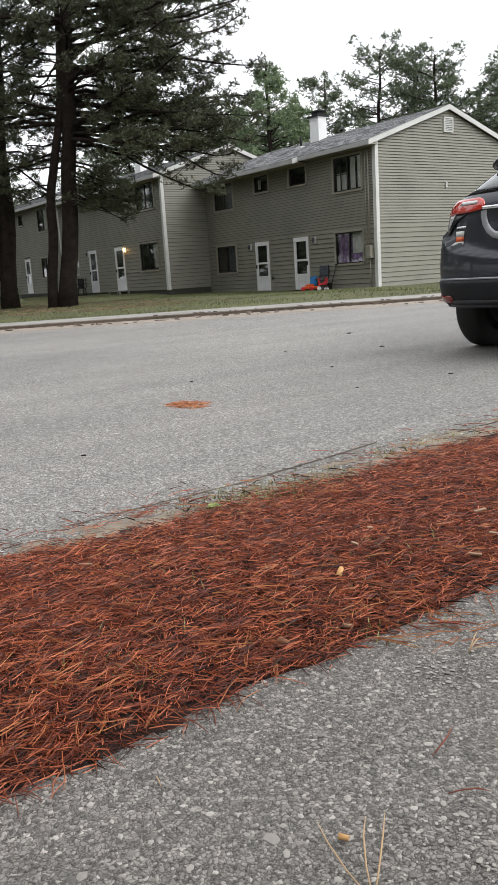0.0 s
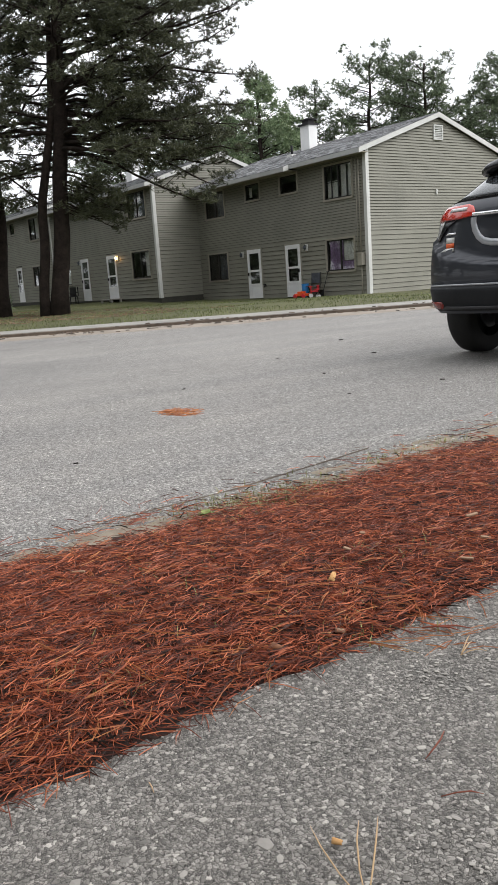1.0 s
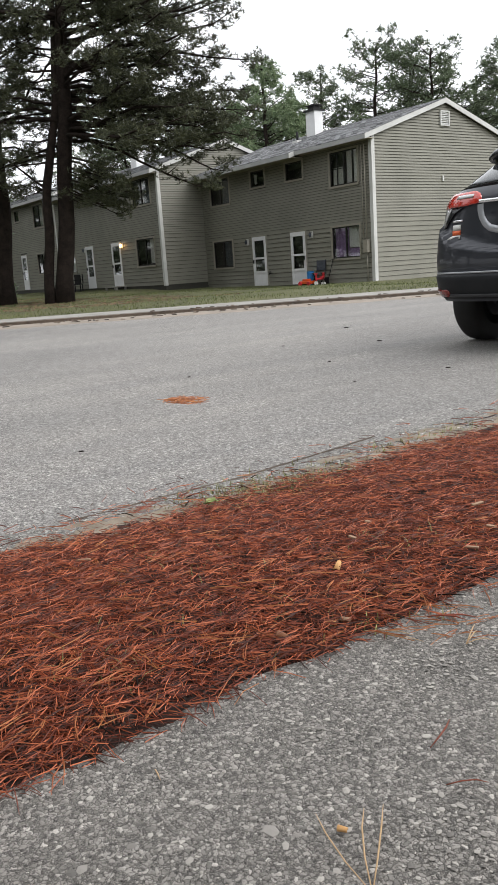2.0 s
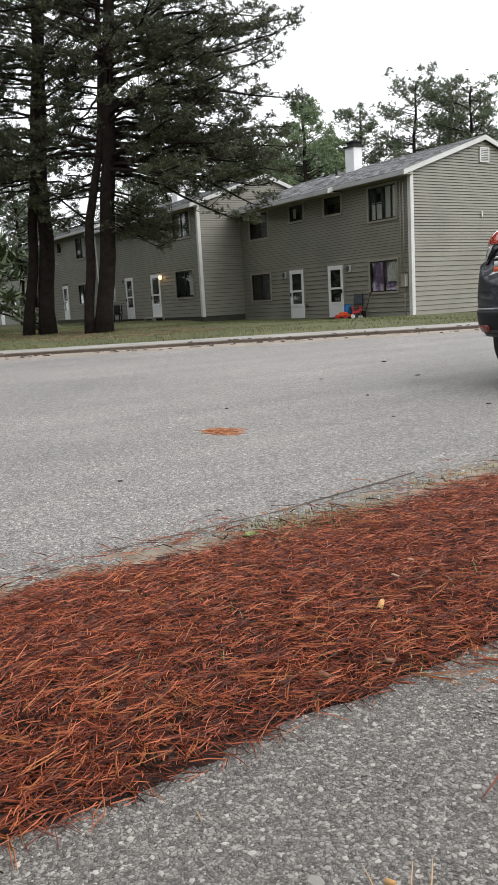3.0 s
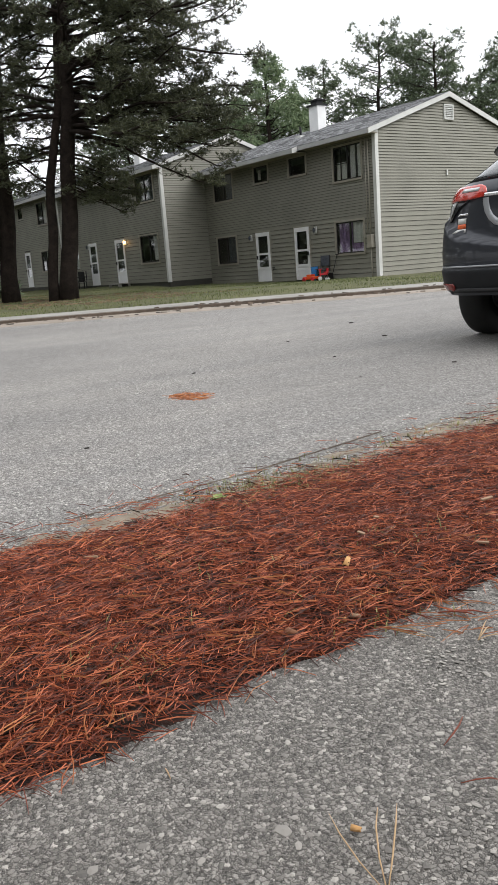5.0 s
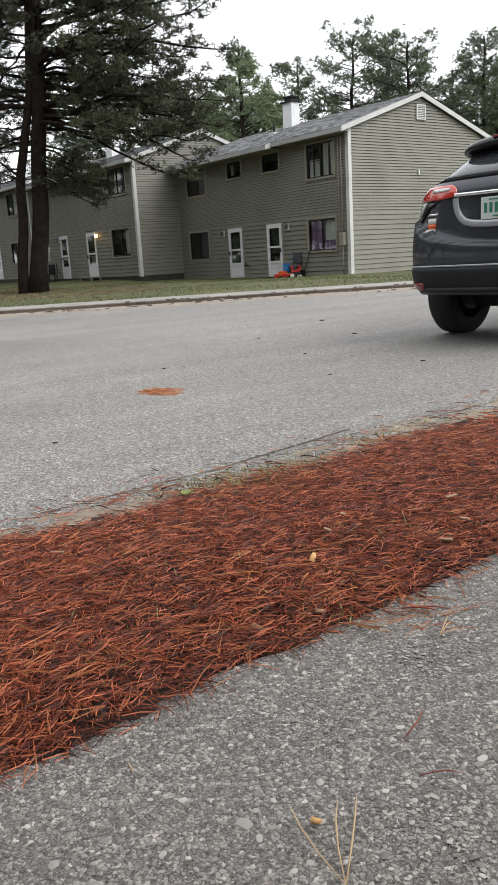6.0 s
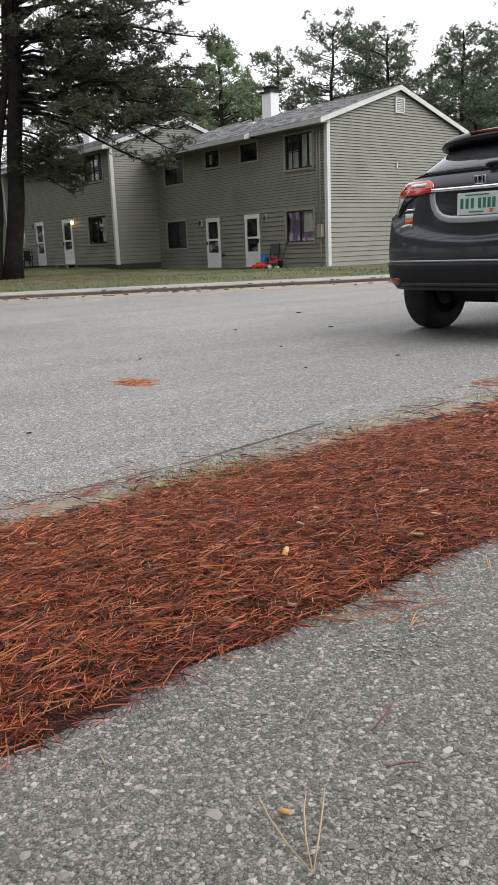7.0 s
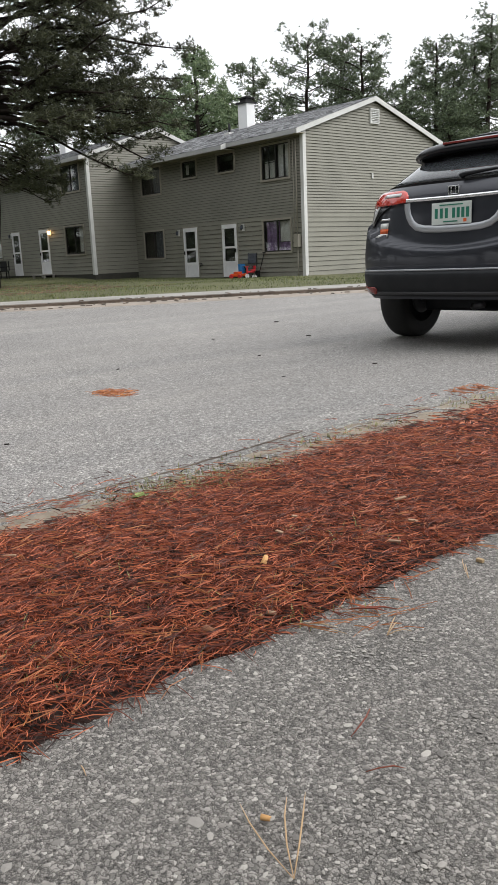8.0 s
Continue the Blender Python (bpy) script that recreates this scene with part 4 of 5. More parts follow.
    # bonnet, nose and floor
    k = len(v)
    for lon, z, w in ((2.5, 1.125, 0.80), (3.0, 1.02, 0.82), (3.5, 0.97, 0.80), (3.9, 0.86, 0.74), (4.1, 0.75, 0.70), (4.22, 0.60, 0.66), (4.24, 0.40, 0.66), (4.1, 0.26, 0.66), (3.0, 0.24, 0.72), (0.4, 0.24, 0.70), (0.12, 0.25, 0.74)):
        v += [(w * i / 4, lon - (0.08 * (i / 4) ** 2 if lon > 3.8 else 0), z) for i in range(-4, 5)]
    f += [(k + r * 9 + i, k + (r + 1) * 9 + i, k + (r + 1) * 9 + i + 1, k + r * 9 + i + 1) for r in range(10) for i in range(8)]
    body = child("body", mesh("body", v, f, BODY, True), car, "dark grey metallic paint")
    patch("lower_bumper", [(z, -half(z) * 0.985, half(z) * 0.985) for z in (0.27, 0.31, 0.36, 0.41, 0.445, 0.471)], PLASTIC, car, 0.006, 30, "black plastic lower bumper")
    # Pale strip drawn for the sky's reflection on the black plastic ledge.
    patch("bumper_ledge", [(0.474, -half(0.47) * 0.97, half(0.47) * 0.97), (0.481, -half(0.47) * 0.97, half(0.47) * 0.97), (0.488, -half(0.47) * 0.97, half(0.47) * 0.97)], SKYSILVER, car, 0.008, 30, "thin pale line for the sky reflected along the bumper ledge")
    patch("skid_plate", [(0.285, -0.62, 0.62), (0.30, -0.64, 0.64), (0.315, -0.6, 0.6)], DARKSTRIP, car, 0.014, 16, "dull grey lower strip")
    # rear window, surround and roof
    frame_rows = [(1.115 + 0.36 * i / 8, -half(1.12 + 0.36 * i / 8) * 0.985, half(1.12 + 0.36 * i / 8) * 0.985) for i in range(9)]
    patch("tailgate_frame", frame_rows, GLOSSBLACK, car, 0.0, 20, "painted surround of the rear window")
    glass = [(1.135 + 0.31 * i / 8, -half(1.135 + 0.31 * i / 8) * (0.93 - 0.02 * i / 8), half(1.135 + 0.31 * i / 8) * (0.93 - 0.02 * i / 8)) for i in range(9)]
    patch("rear_window", glass, TINT, car, 0.008, 20, "dark tinted rear window")
    v, f = [], []
    for lon, z, w in ((0.62, 1.575, 0.54), (0.8, 1.605, 0.56), (1.4, 1.61, 0.57), (2.0, 1.57, 0.56), (2.3, 1.50, 0.58)):
        for i in range(-6, 7):
            s = i / 6
            v.append((w * s, lon, z - 0.055 * s * s - 0.04 * s ** 6))
    f = [(r * 13 + i, r * 13 + i + 1, (r + 1) * 13 + i + 1, (r + 1) * 13 + i) for r in range(4) for i in range(12)]
    child("roof", mesh("roof", v, f, BODY, True), car)
    v, f = [], []
    ring = ((0.66, 1.41), (0.50, 1.418), (0.425, 1.432), (0.40, 1.458), (0.408, 1.492), (0.44, 1.522), (0.52, 1.548), (0.70, 1.578))
    for lon, z in ring:
        for i in range(-10, 11):
            q = i / 10
            v.append((0.58 * q, lon + 0.03 * q * q + 0.10 * q ** 6, z - 0.020 * q * q - 0.025 * q ** 6))
    f = [(r * 21 + i, r * 21 + i + 1, (r + 1) * 21 + i + 1, (r + 1) * 21 + i) for r in range(7) for i in range(20)]
    f += [tuple(r * 21 for r in range(8)), tuple(r * 21 + 20 for r in reversed(range(8)))]
    sp = child("spoiler", mesh("spoiler", v, f, GLOSSBLACK, True), car, "gloss black roof spoiler")
    boxes("brake_lamp", [((-0.28, 0.415, 1.505), (0.28, 0.45, 1.524))], DEEPRED, sp, "red high brake lamp", 0.004)
    # side glass, windscreen and interior
    for side in (-1, 1):
        v = [(side * 0.735, 0.70, 1.12), (side * 0.735, 2.75, 1.10), (side * 0.57, 2.15, 1.53), (side * 0.555, 1.0, 1.55)]
        o = [(x - side * 0.02, y, z) for x, y, z in v]
        child("side_window", mesh("side_window", v + o, [(0, 1, 2, 3), (7, 6, 5, 4), (0, 4, 5, 1), (1, 5, 6, 2), (2, 6, 7, 3), (3, 7, 4, 0)], TINT), car)
        q = [(side * 0.735, 0.46, 1.12), (side * 0.735, 0.72, 1.12), (side * 0.585, 1.02, 1.555), (side * 0.585, 0.80, 1.50)]
        r = [(x - side * 0.03, y, z) for x, y, z in q]
        child("rear_pillar", mesh("rear_pillar", q + r, [(0, 1, 2, 3), (7, 6, 5, 4), (0, 4, 5, 1), (1, 5, 6, 2), (2, 6, 7, 3), (3, 7, 4, 0)], BODY), car)
    v = [(-0.76, 2.85, 1.07), (0.76, 2.85, 1.07), (0.58, 2.25, 1.50), (-0.58, 2.25, 1.50)]
    o = [(x, y - 0.02, z - 0.02) for x, y, z in v]
    child("windscreen", mesh("windscreen", v + o, [(0, 1, 2, 3), (7, 6, 5, 4), (0, 4, 5, 1), (1, 5, 6, 2), (2, 6, 7, 3), (3, 7, 4, 0)], TINT), car)
    boxes("rear_seat", [((-0.62, 0.95, 0.6), (0.62, 1.15, 1.15)), ((-0.48, 1.0, 1.15), (-0.22, 1.1, 1.32)), ((0.22, 1.0, 1.15), (0.48, 1.1, 1.32))], PLASTIC, car, "dark rear seat back", 0.03)
    boxes("load_floor", [((-0.7, 0.35, 0.55), (0.7, 3.2, 0.6))], PLASTIC, car)
    # lamps
    for side, tag in ((-1, "left"), (1, "right")):
        def rows(items):
            return [(z, min(a * side, b * side), max(a * side, b * side)) for z, a, b in items]
        lamp = patch("tail_lamp", rows([(0.970, 0.815, 0.52), (0.985, 0.825, 0.385), (1.01, 0.828, 0.372), (1.04, 0.822, 0.38), (1.065, 0.81, 0.40), (1.084, 0.77, 0.44)]), REDLENS, car, 0.018, 14, "bright red tail lamp")
        patch("lamp_window", rows([(1.035, 0.60, 0.44), (1.05, 0.595, 0.435), (1.062, 0.585, 0.44)]), CLEARLENS, lamp, 0.022, 6, "pale reversing lamp")
        patch("clear_lens", rows([(0.83, 0.81, 0.755), (0.87, 0.825, 0.72), (0.92, 0.83, 0.68), (0.967, 0.82, 0.645)]), CLEARLENS, lamp, 0.012, 6, "clear indicator lens")
        patch("dark_lens", rows([(0.82, 0.75, 0.72), (0.87, 0.715, 0.67), (0.92, 0.675, 0.61), (0.966, 0.64, 0.52)]), GLOSSBLACK, lamp, 0.013, 6, "black lamp surround")
        patch("reflector", rows([(0.285, 0.79, 0.62), (0.30, 0.81, 0.595), (0.335, 0.82, 0.595), (0.352, 0.81, 0.615)]), DEEPRED, car, 0.016, 6, "dark red bumper reflector")
    ribbon("chrome_strip", [(x * 0.38 / 10, 0.996 - 0.012 * (1 - (x / 10) ** 2) * 0.4) for x in range(-10, 11)], 0.032, CHROME, car, 0.022, "chrome strip over the plate")
    left = [(-0.378, 0.972), (-0.374, 0.93), (-0.358, 0.875), (-0.328, 0.828), (-0.285, 0.795), (-0.22, 0.779), (-0.11, 0.773)]
    lip = left + [(0.0, 0.772)] + [(-a, z) for a, z in reversed(left)]
    # Recess lip coloured pale for the reflection that runs along it.
    ribbon("plate_recess_lip", lip, 0.050, SKYSILVER, car, 0.009, "satin lip round the plate, pale for the light reflected on it")
    # plate, with plain bars for its characters
    y0 = tail(0, 0.87)[1] - 0.012
    plate = boxes("number_plate", [((-0.1525, y0 - 0.006, 0.800), (0.1525, y0, 0.952))], PLATEWHITE, car, "white and green number plate", 0.002)
    for x in (-0.115, -0.075, -0.035, 0.02, 0.055, 0.09, 0.125):
        boxes("plate_bar", [((x - 0.011, y0 - 0.009, 0.843), (x + 0.011, y0 - 0.0065, 0.912))], PLATEGREEN, plate)
    boxes("plate_bar", [((-0.09, y0 - 0.009, 0.930), (0.09, y0 - 0.0065, 0.938))], PLATEGREEN, plate)
    boxes("plate_bar", [((-0.06, y0 - 0.009, 0.815), (0.05, y0 - 0.0065, 0.824))], PLATEGREEN, plate)
    boxes("plate_sticker", [((0.095, y0 - 0.009, 0.812), (0.118, y0 - 0.0065, 0.835))], ORANGE_STICK, plate)
    # badge, stickers, wiper
    bz, b = 1.045, tail(0, 1.045)[1] - 0.014
    boxes("badge", [((-0.043, b - 0.008, bz - 0.034), (-0.034, b + 0.03, bz + 0.034)), ((0.034, b - 0.008, bz - 0.034), (0.043, b + 0.03, bz + 0.034)), ((-0.034, b - 0.008, bz - 0.034), (0.034, b + 0.03, bz - 0.026)), ((-0.034, b - 0.008, bz + 0.026), (0.034, b + 0.03, bz + 0.034)),
                    ((-0.022, b - 0.008, bz - 0.024), (-0.012, b + 0.03, bz + 0.024)), ((0.012, b - 0.008, bz - 0.024), (0.022, b + 0.03, bz + 0.024))], CHROME, car, "chrome badge", 0.002)
    patch("name_badge", [(0.858, -0.63, -0.53), (0.866, -0.63, -0.53), (0.872, -0.625, -0.53)], CHROME, car, 0.010, 6, "small chrome bar")
    patch("sticker", [(0.798, -0.625, -0.545), (0.838, -0.625, -0.545)], PAPER, car, 0.008, 4, "white sticker")
    patch("sticker", [(0.764, -0.625, -0.545), (0.796, -0.625, -0.545)], ORANGE_STICK, car, 0.008, 4, "orange sticker")
    patch("sticker", [(0.738, -0.625, -0.545), (0.762, -0.625, -0.545)], PAPER, car, 0.008, 4, "white sticker")
    v, f = [], []
    tube(v, f, [tail(0.02, 1.16, 0.03), tail(0.05, 1.17, 0.05), tail(0.25, 1.195, 0.045), tail(0.50, 1.19, 0.03)], [0.03, 0.022, 0.014, 0.008], 6)
    child("wiper", mesh("wiper", v, f, PLASTIC, True), car, "black rear wiper")
    # wheels
    for ax in axles:
        for side in (-1, 1):
            v, f = [], []
            prof = [(0.20, -0.100), (0.27, -0.108), (0.305, -0.104), (0.322, -0.085), (0.33, -0.04), (0.331, 0.0), (0.33, 0.04), (0.322, 0.085), (0.305, 0.104), (0.27, 0.108), (0.20, 0.100)]
            m = 40
            for i in range(m):
                t = 2 * math.pi * i / m
                v += [(side * 0.785 + w, ax + r * math.cos(t), 0.331 + r * math.sin(t)) for r, w in prof]
            k = len(prof)
            f = [(i * k + j, ((i + 1) % m) * k + j, ((i + 1) % m) * k + j + 1, i * k + j + 1) for i in range(m) for j in range(k - 1)]
            wheel = child("wheel", mesh("wheel", v, f, RUBBER, True), car, "black rubber tyre")
            v, f = [], []
            tube(v, f, [(side * 0.785 - 0.09, ax, 0.331), (side * 0.785 - 0.02, ax, 0.331), (side * 0.785 + side * 0.06, ax, 0.331)], [0.205, 0.2, 0.2], 24)
            child("rim", mesh("rim", v, f, RIM if side > 0 else PLASTIC, False), wheel, "wheel rim")
    # underside
    boxes("muffler", [((0.20, 0.42, 0.23), (0.62, 0.66, 0.36))], PLASTIC, car, "dull exhaust box", 0.04)
    boxes("rear_axle", [((-0.66, 0.80, 0.22), (0.66, 0.92, 0.34))], PLASTIC, car, "black rear axle beam", 0.02)
    v, f = [], []
    tube(v, f, [(-0.70, 0.80, 0.331), (-0.685, 0.80, 0.331), (-0.684, 0.80, 0.331), (-0.66, 0.80, 0.331)], [0.13, 0.13, 0.05, 0.05], 20)
    child("brake_disc", mesh("brake_disc", v, f, DARKSTRIP), car, "dull grey brake disc")
    v, f = [], []
    tube(v, f, [(0.02, 0.50, 0.29), (-0.12, 0.62, 0.27), (-0.20, 1.0, 0.26), (-0.20, 2.4, 0.24)], [0.028] * 4, 8)
    child("exhaust_pipe", mesh("exhaust_pipe", v, f, DARKSTRIP, True), car, "dull grey exhaust pipe")
    # stance: the shell sits high over its wheels, under a low roof
    stance = ((0.20, 0.30), (0.24, 0.36), (0.27, 0.38), (0.33, 0.425), (0.395, 0.49), (0.47, 0.555), (0.635, 0.70), (0.80, 0.865), (0.952, 1.01), (1.03, 1.075), (1.12, 1.155), (1.46, 1.395), (1.56, 1.475), (1.62, 1.545))
    for ob in car.children_recursive:
        if ob.name.split(".")[0] in ("wheel", "rim", "muffler", "rear_axle", "exhaust_pipe", "brake_disc"):
            continue
        for p in ob.data.vertices:
            for (a, b), (c, d) in zip(stance, stance[1:]):
                if p.co.z <= c:
                    p.co.z = b + (d - b) * (p.co.z - a) / (c - a)
                    break
    return car


hatchback((-2.935, 4.87, -0.05), 4.5)


# ---- details of the fronts ----
def wall_lamp(parent, x, y, z, lit=False):
    lamp = boxes("wall_lamp", [((x - 0.07, y - 0.03, z - 0.13), (x + 0.07, y - 0.001, z + 0.13))], TRIM, parent, "pale wall lamp plate", 0.006)
    v, f = [], []
    tube(v, f, [(x, y - 0.11, z - 0.09), (x, y - 0.11, z - 0.03), (x, y - 0.11, z + 0.05), (x, y - 0.11, z + 0.07)], [0.035, 0.055, 0.055, 0.02], 10)
    child("lamp_glass", mesh("lamp_glass", v, f, GLOW if lit else SLATE, True), lamp, "lit amber lamp glass" if lit else "dark lamp glass")
    boxes("lamp_arm", [((x - 0.015, y - 0.12, z + 0.07), (x + 0.015, y - 0.03, z + 0.09))], SOOT, lamp)


GLOW = mat("lit_lamp", 0.5, 0.0, (0.9, 0.55, 0.2))
GLOW.node_tree.nodes["Principled BSDF"].inputs["Emission Color"].default_value = (1.0, 0.55, 0.2, 1)
GLOW.node_tree.nodes["Principled BSDF"].inputs["Emission Strength"].default_value = 9.0
wall_lamp(h1, -24.02, Y1 - 0.03, 1.80)
wall_lamp(h1, -28.33, Y1 - 0.03, 1.80)
wall_lamp(h2, -35.64, Y2 - 0.03, 2.22, True)
wall_lamp(h2, -40.05, Y2 - 0.03, 2.24)

# louvred gable vent
GV = -20.64 + 0.045
vent = boxes("gable_vent", [((GV - 0.03, 24.60, 5.38), (GV + 0.03, 24.65, 5.92)), ((GV - 0.03, 25.06, 5.38), (GV + 0.03, 25.11, 5.92)), ((GV - 0.03, 24.65, 5.38), (GV + 0.03, 25.06, 5.43)), ((GV - 0.03, 24.65, 5.87), (GV + 0.03, 25.06, 5.92)), ((GV - 0.03, 24.65, 5.43), (GV - 0.02, 25.06, 5.87))], TRIM, h1, "white louvred gable vent")
for k in range(7):
    z = 5.445 + k * 0.062
    v = [(GV - 0.015, 24.65, z + 0.035), (GV - 0.015, 25.06, z + 0.035), (GV + 0.025, 25.06, z), (GV + 0.025, 24.65, z)]
    v += [(a, b, c + 0.010) for a, b, c in v]
    child("slat", mesh("slat", v, [(0, 1, 2, 3), (7, 6, 5, 4), (0, 4, 5, 1), (1, 5, 6, 2), (2, 6, 7, 3), (3, 7, 4, 0)], TRIM), vent)
boxes("outlet_cover", [((-20.64 + 0.03, 24.68, 3.40), (-20.64 + 0.07, 24.75, 3.60))], TRIM, h1, "small white outlet cover", 0.005)

# meter, conduits, spigot
meter = boxes("meter_box", [((-21.02, Y1 - 0.20, 0.95), (-20.80, Y1 - 0.04, 1.40))], CASING, h1, "painted electric meter box", 0.012)
for x, z0, z1, r in ((-20.95, -0.1, 0.95, 0.022), (-20.95, 1.40, 4.66, 0.022), (-21.10, 1.2, 4.66, 0.016)):
    v, f = [], []
    tube(v, f, [(x, Y1 - 0.07, z0), (x, Y1 - 0.07, (z0 + z1) / 2), (x, Y1 - 0.07, z1)], [r] * 3, 8)
    child("conduit", mesh("conduit", v, f, CASING, True), h1, "painted conduit")
v, f = [], []
tube(v, f, [(-26.78, Y1 - 0.04, 0.42), (-26.78, Y1 - 0.14, 0.42), (-26.78, Y1 - 0.17, 0.36)], [0.03, 0.025, 0.02], 8)
tube(v, f, [(-26.86, Y1 - 0.12, 0.48), (-26.70, Y1 - 0.12, 0.48)], [0.02, 0.02], 6)
child("spigot", mesh("spigot", v, f, SOOT, True), h1, "dark garden tap")
# plumbing vent in the roof
py = 23.2
pz = zroof1 + pitch1 * (py - Y1)
v, f = [], []
tube(v, f, [(-27.23, py, pz - 0.05), (-27.23, py, pz + 0.42)], [0.05, 0.05], 10)
vp = child("vent_pipe", mesh("vent_pipe", v, f, SOOT, True), h1, "black roof vent pipe")
boxes("flashing", [((-27.39, py - 0.16, pz - 0.06), (-27.07, py + 0.12, pz + 0.05))], TRIM, vp, "white flashing")

# toys and a folding chair by the door
BLUE = mat("blue_plastic", 0.4, 0.0, (0.03, 0.22, 0.55))
ORANGE = mat("orange_plastic", 0.4, 0.0, (0.80, 0.11, 0.02))
RED = mat("red_plastic", 0.4, 0.0, (0.65, 0.03, 0.04))
GZ = land(-23.5, 20.4)


def toy_car(x, y, z):
    t = thing("toy_car", "orange plastic toy car on the grass by the door", "toy", (x, y, z), 8)
    boxes("body", [((-0.30, -0.14, 0.07), (0.30, 0.14, 0.18)), ((-0.15, -0.12, 0.18), (0.10, 0.12, 0.26))], ORANGE, t, "", 0.02)
    for a in (-0.22, 0.22):
        for b in (-0.17, 0.17):
            v, f = [], []
            tube(v, f, [(a, b - 0.03, 0.08), (a, b + 0.03, 0.08)], [0.08, 0.08], 14)
            child("wheel", mesh("wheel", v, f, RED if b < 0 else SOOT), t)


toy_car(-23.78, 20.45, GZ)
bucket = thing("toy_bucket", "blue plastic bucket beside the door", "bucket", (-23.95, 20.78, GZ))
v, f = [], []
tube(v, f, [(0, 0, 0), (0, 0, 0.02), (0, 0, 0.50), (0, 0, 0.54)], [0.11, 0.12, 0.145, 0.155], 16)
child("pail", mesh("pail", v, f, BLUE), bucket)
trike = thing("toy_tricycle", "red and white plastic tricycle near the wall", "toy", (-23.12, 20.5, GZ), -15)
trike.scale = (0.75, 0.75, 0.75)
for a, b, r in ((0.0, -0.18, 0.11), (-0.15, 0.22, 0.07), (0.15, 0.22, 0.07)):
    v, f = [], []
    tube(v, f, [(a - 0.03, b, r), (a + 0.03, b, r)], [r, r], 16)
    child("wheel", mesh("wheel", v, f, PAPER), trike, "white wheel")
boxes("frame", [((-0.05, -0.20, 0.28), (0.05, 0.24, 0.36)), ((-0.03, -0.20, 0.14), (0.03, -0.14, 0.58)), ((-0.20, -0.19, 0.56), (0.20, -0.15, 0.60)), ((-0.12, 0.08, 0.36), (0.12, 0.26, 0.44)), ((-0.12, 0.22, 0.44), (0.12, 0.26, 0.62))], RED, trike, "red plastic frame", 0.012)
chair = thing("folding_chair", "dark metal folding chair against the siding", "chair", (-23.45, 20.8, GZ))
for pts in (((-0.25, -0.2, 0), (-0.25, 0.1, 0.45), (-0.25, 0.14, 0.95)), ((0.25, -0.2, 0), (0.25, 0.1, 0.45), (0.25, 0.14, 0.95)), ((-0.25, 0.14, 0), (-0.25, -0.1, 0.45)), ((0.25, 0.14, 0), (0.25, -0.1, 0.45))):
    v, f = [], []
    tube(v, f, pts, [0.018] * len(pts), 6)
    child("leg", mesh("leg", v, f, SOOT, True), chair)
boxes("seat", [((-0.24, -0.2, 0.43), (0.24, 0.12, 0.46))], SLATE, chair, "", 0.005)
boxes("backrest", [((-0.24, 0.11, 0.55), (0.24, 0.13, 0.93))], SLATE, chair, "dark fabric back", 0.005)
shovel = thing("shovel", "dark shovel leaning on the siding", "shovel", (-22.95, 20.75, GZ), 0)
v, f = [], []
tube(v, f, [(0, 0, 0.02), (0.08, 0.12, 0.5), (0.14, 0.22, 0.92)], [0.016] * 3, 6)
tube(v, f, [(0.06, 0.22, 0.94), (0.22, 0.22, 0.94)], [0.016] * 2, 6)
child("shaft", mesh("shaft", v, f, SOOT, True), shovel)
boxes("blade", [((-0.11, -0.02, 0.0), (0.11, 0.02, 0.28))], SOOT, shovel, "", 0.008)

# stoop and seats at the forward house
TIMBER = varied("grey_timber", (0.20, 0.19, 0.17), (0.42, 0.40, 0.37), 6.0, 0.85, 60, 0.3)
st = thing("door_step", "grey wooden step below a white door", "step", (-36.1, 18.25, 0.02))
boxes("tread", [((-0.62, -0.22, 0.20), (0.62, 0.40, 0.25))], TIMBER, st, "", 0.006)
for x in (-0.55, 0.55):
    for y in (-0.15, 0.33):
        boxes("leg", [((x - 0.05, y - 0.05, -0.06), (x + 0.05, y + 0.05, 0.20))], TIMBER, st)


def patio_chair(at, turn):
    c = thing("patio_chair", "dark patio chair against the front wall", "chair", at, turn, "patio chairs")
    boxes("seat", [((-0.28, -0.28, 0.38), (0.28, 0.24, 0.43))], SOOT, c, "", 0.012)
    boxes("backrest", [((-0.28, 0.24, 0.43), (0.28, 0.29, 0.92))], SOOT, c, "", 0.012)
    for x in (-0.25, 0.25):
        boxes("armrest", [((x - 0.03, -0.26, 0.60), (x + 0.03, 0.24, 0.64))], SOOT, c, "", 0.008)
        for y in (-0.24, 0.22):
            boxes("leg", [((x - 0.022, y - 0.022, 0.0), (x + 0.022, y + 0.022, 0.60 if y < 0 else 0.38))], SOOT, c)
    return c


seat_one = patio_chair((-40.6, 18.1, land(-40.6, 18.1)), 10)
copy_thing(seat_one, pose(-39.95, 18.05, land(-39.95, 18.05), 0, 0, -25))


# ---- loose things on the ground ----
def strand(v, f, pts, w, up=0.0006):
    """A thin needle along a path: a three-sided sliver."""
    tube(v, f, pts, [w * 0.6] + [w] * (len(pts) - 2) + [w * 0.35], 4)


def needle_field(name, label, count, xr, yr, zfun, length, width, material, keep, seed, lift=0.018, pairs=0.3):
    """Fallen needles: slim bent ribbons strewn over the ground."""
    rng = np.random.RandomState(seed)
    vs, fs, base = [], [], 0
    x, y = rng.uniform(*xr, count), rng.uniform(*yr, count)
    for i in range(count):
        k = keep(x[i], y[i])
        if rng.rand() > k:
            continue
        a = rng.uniform(0, 2 * math.pi)
        z0 = zfun(x[i], y[i]) + 0.002 + lift * rng.rand() ** 2
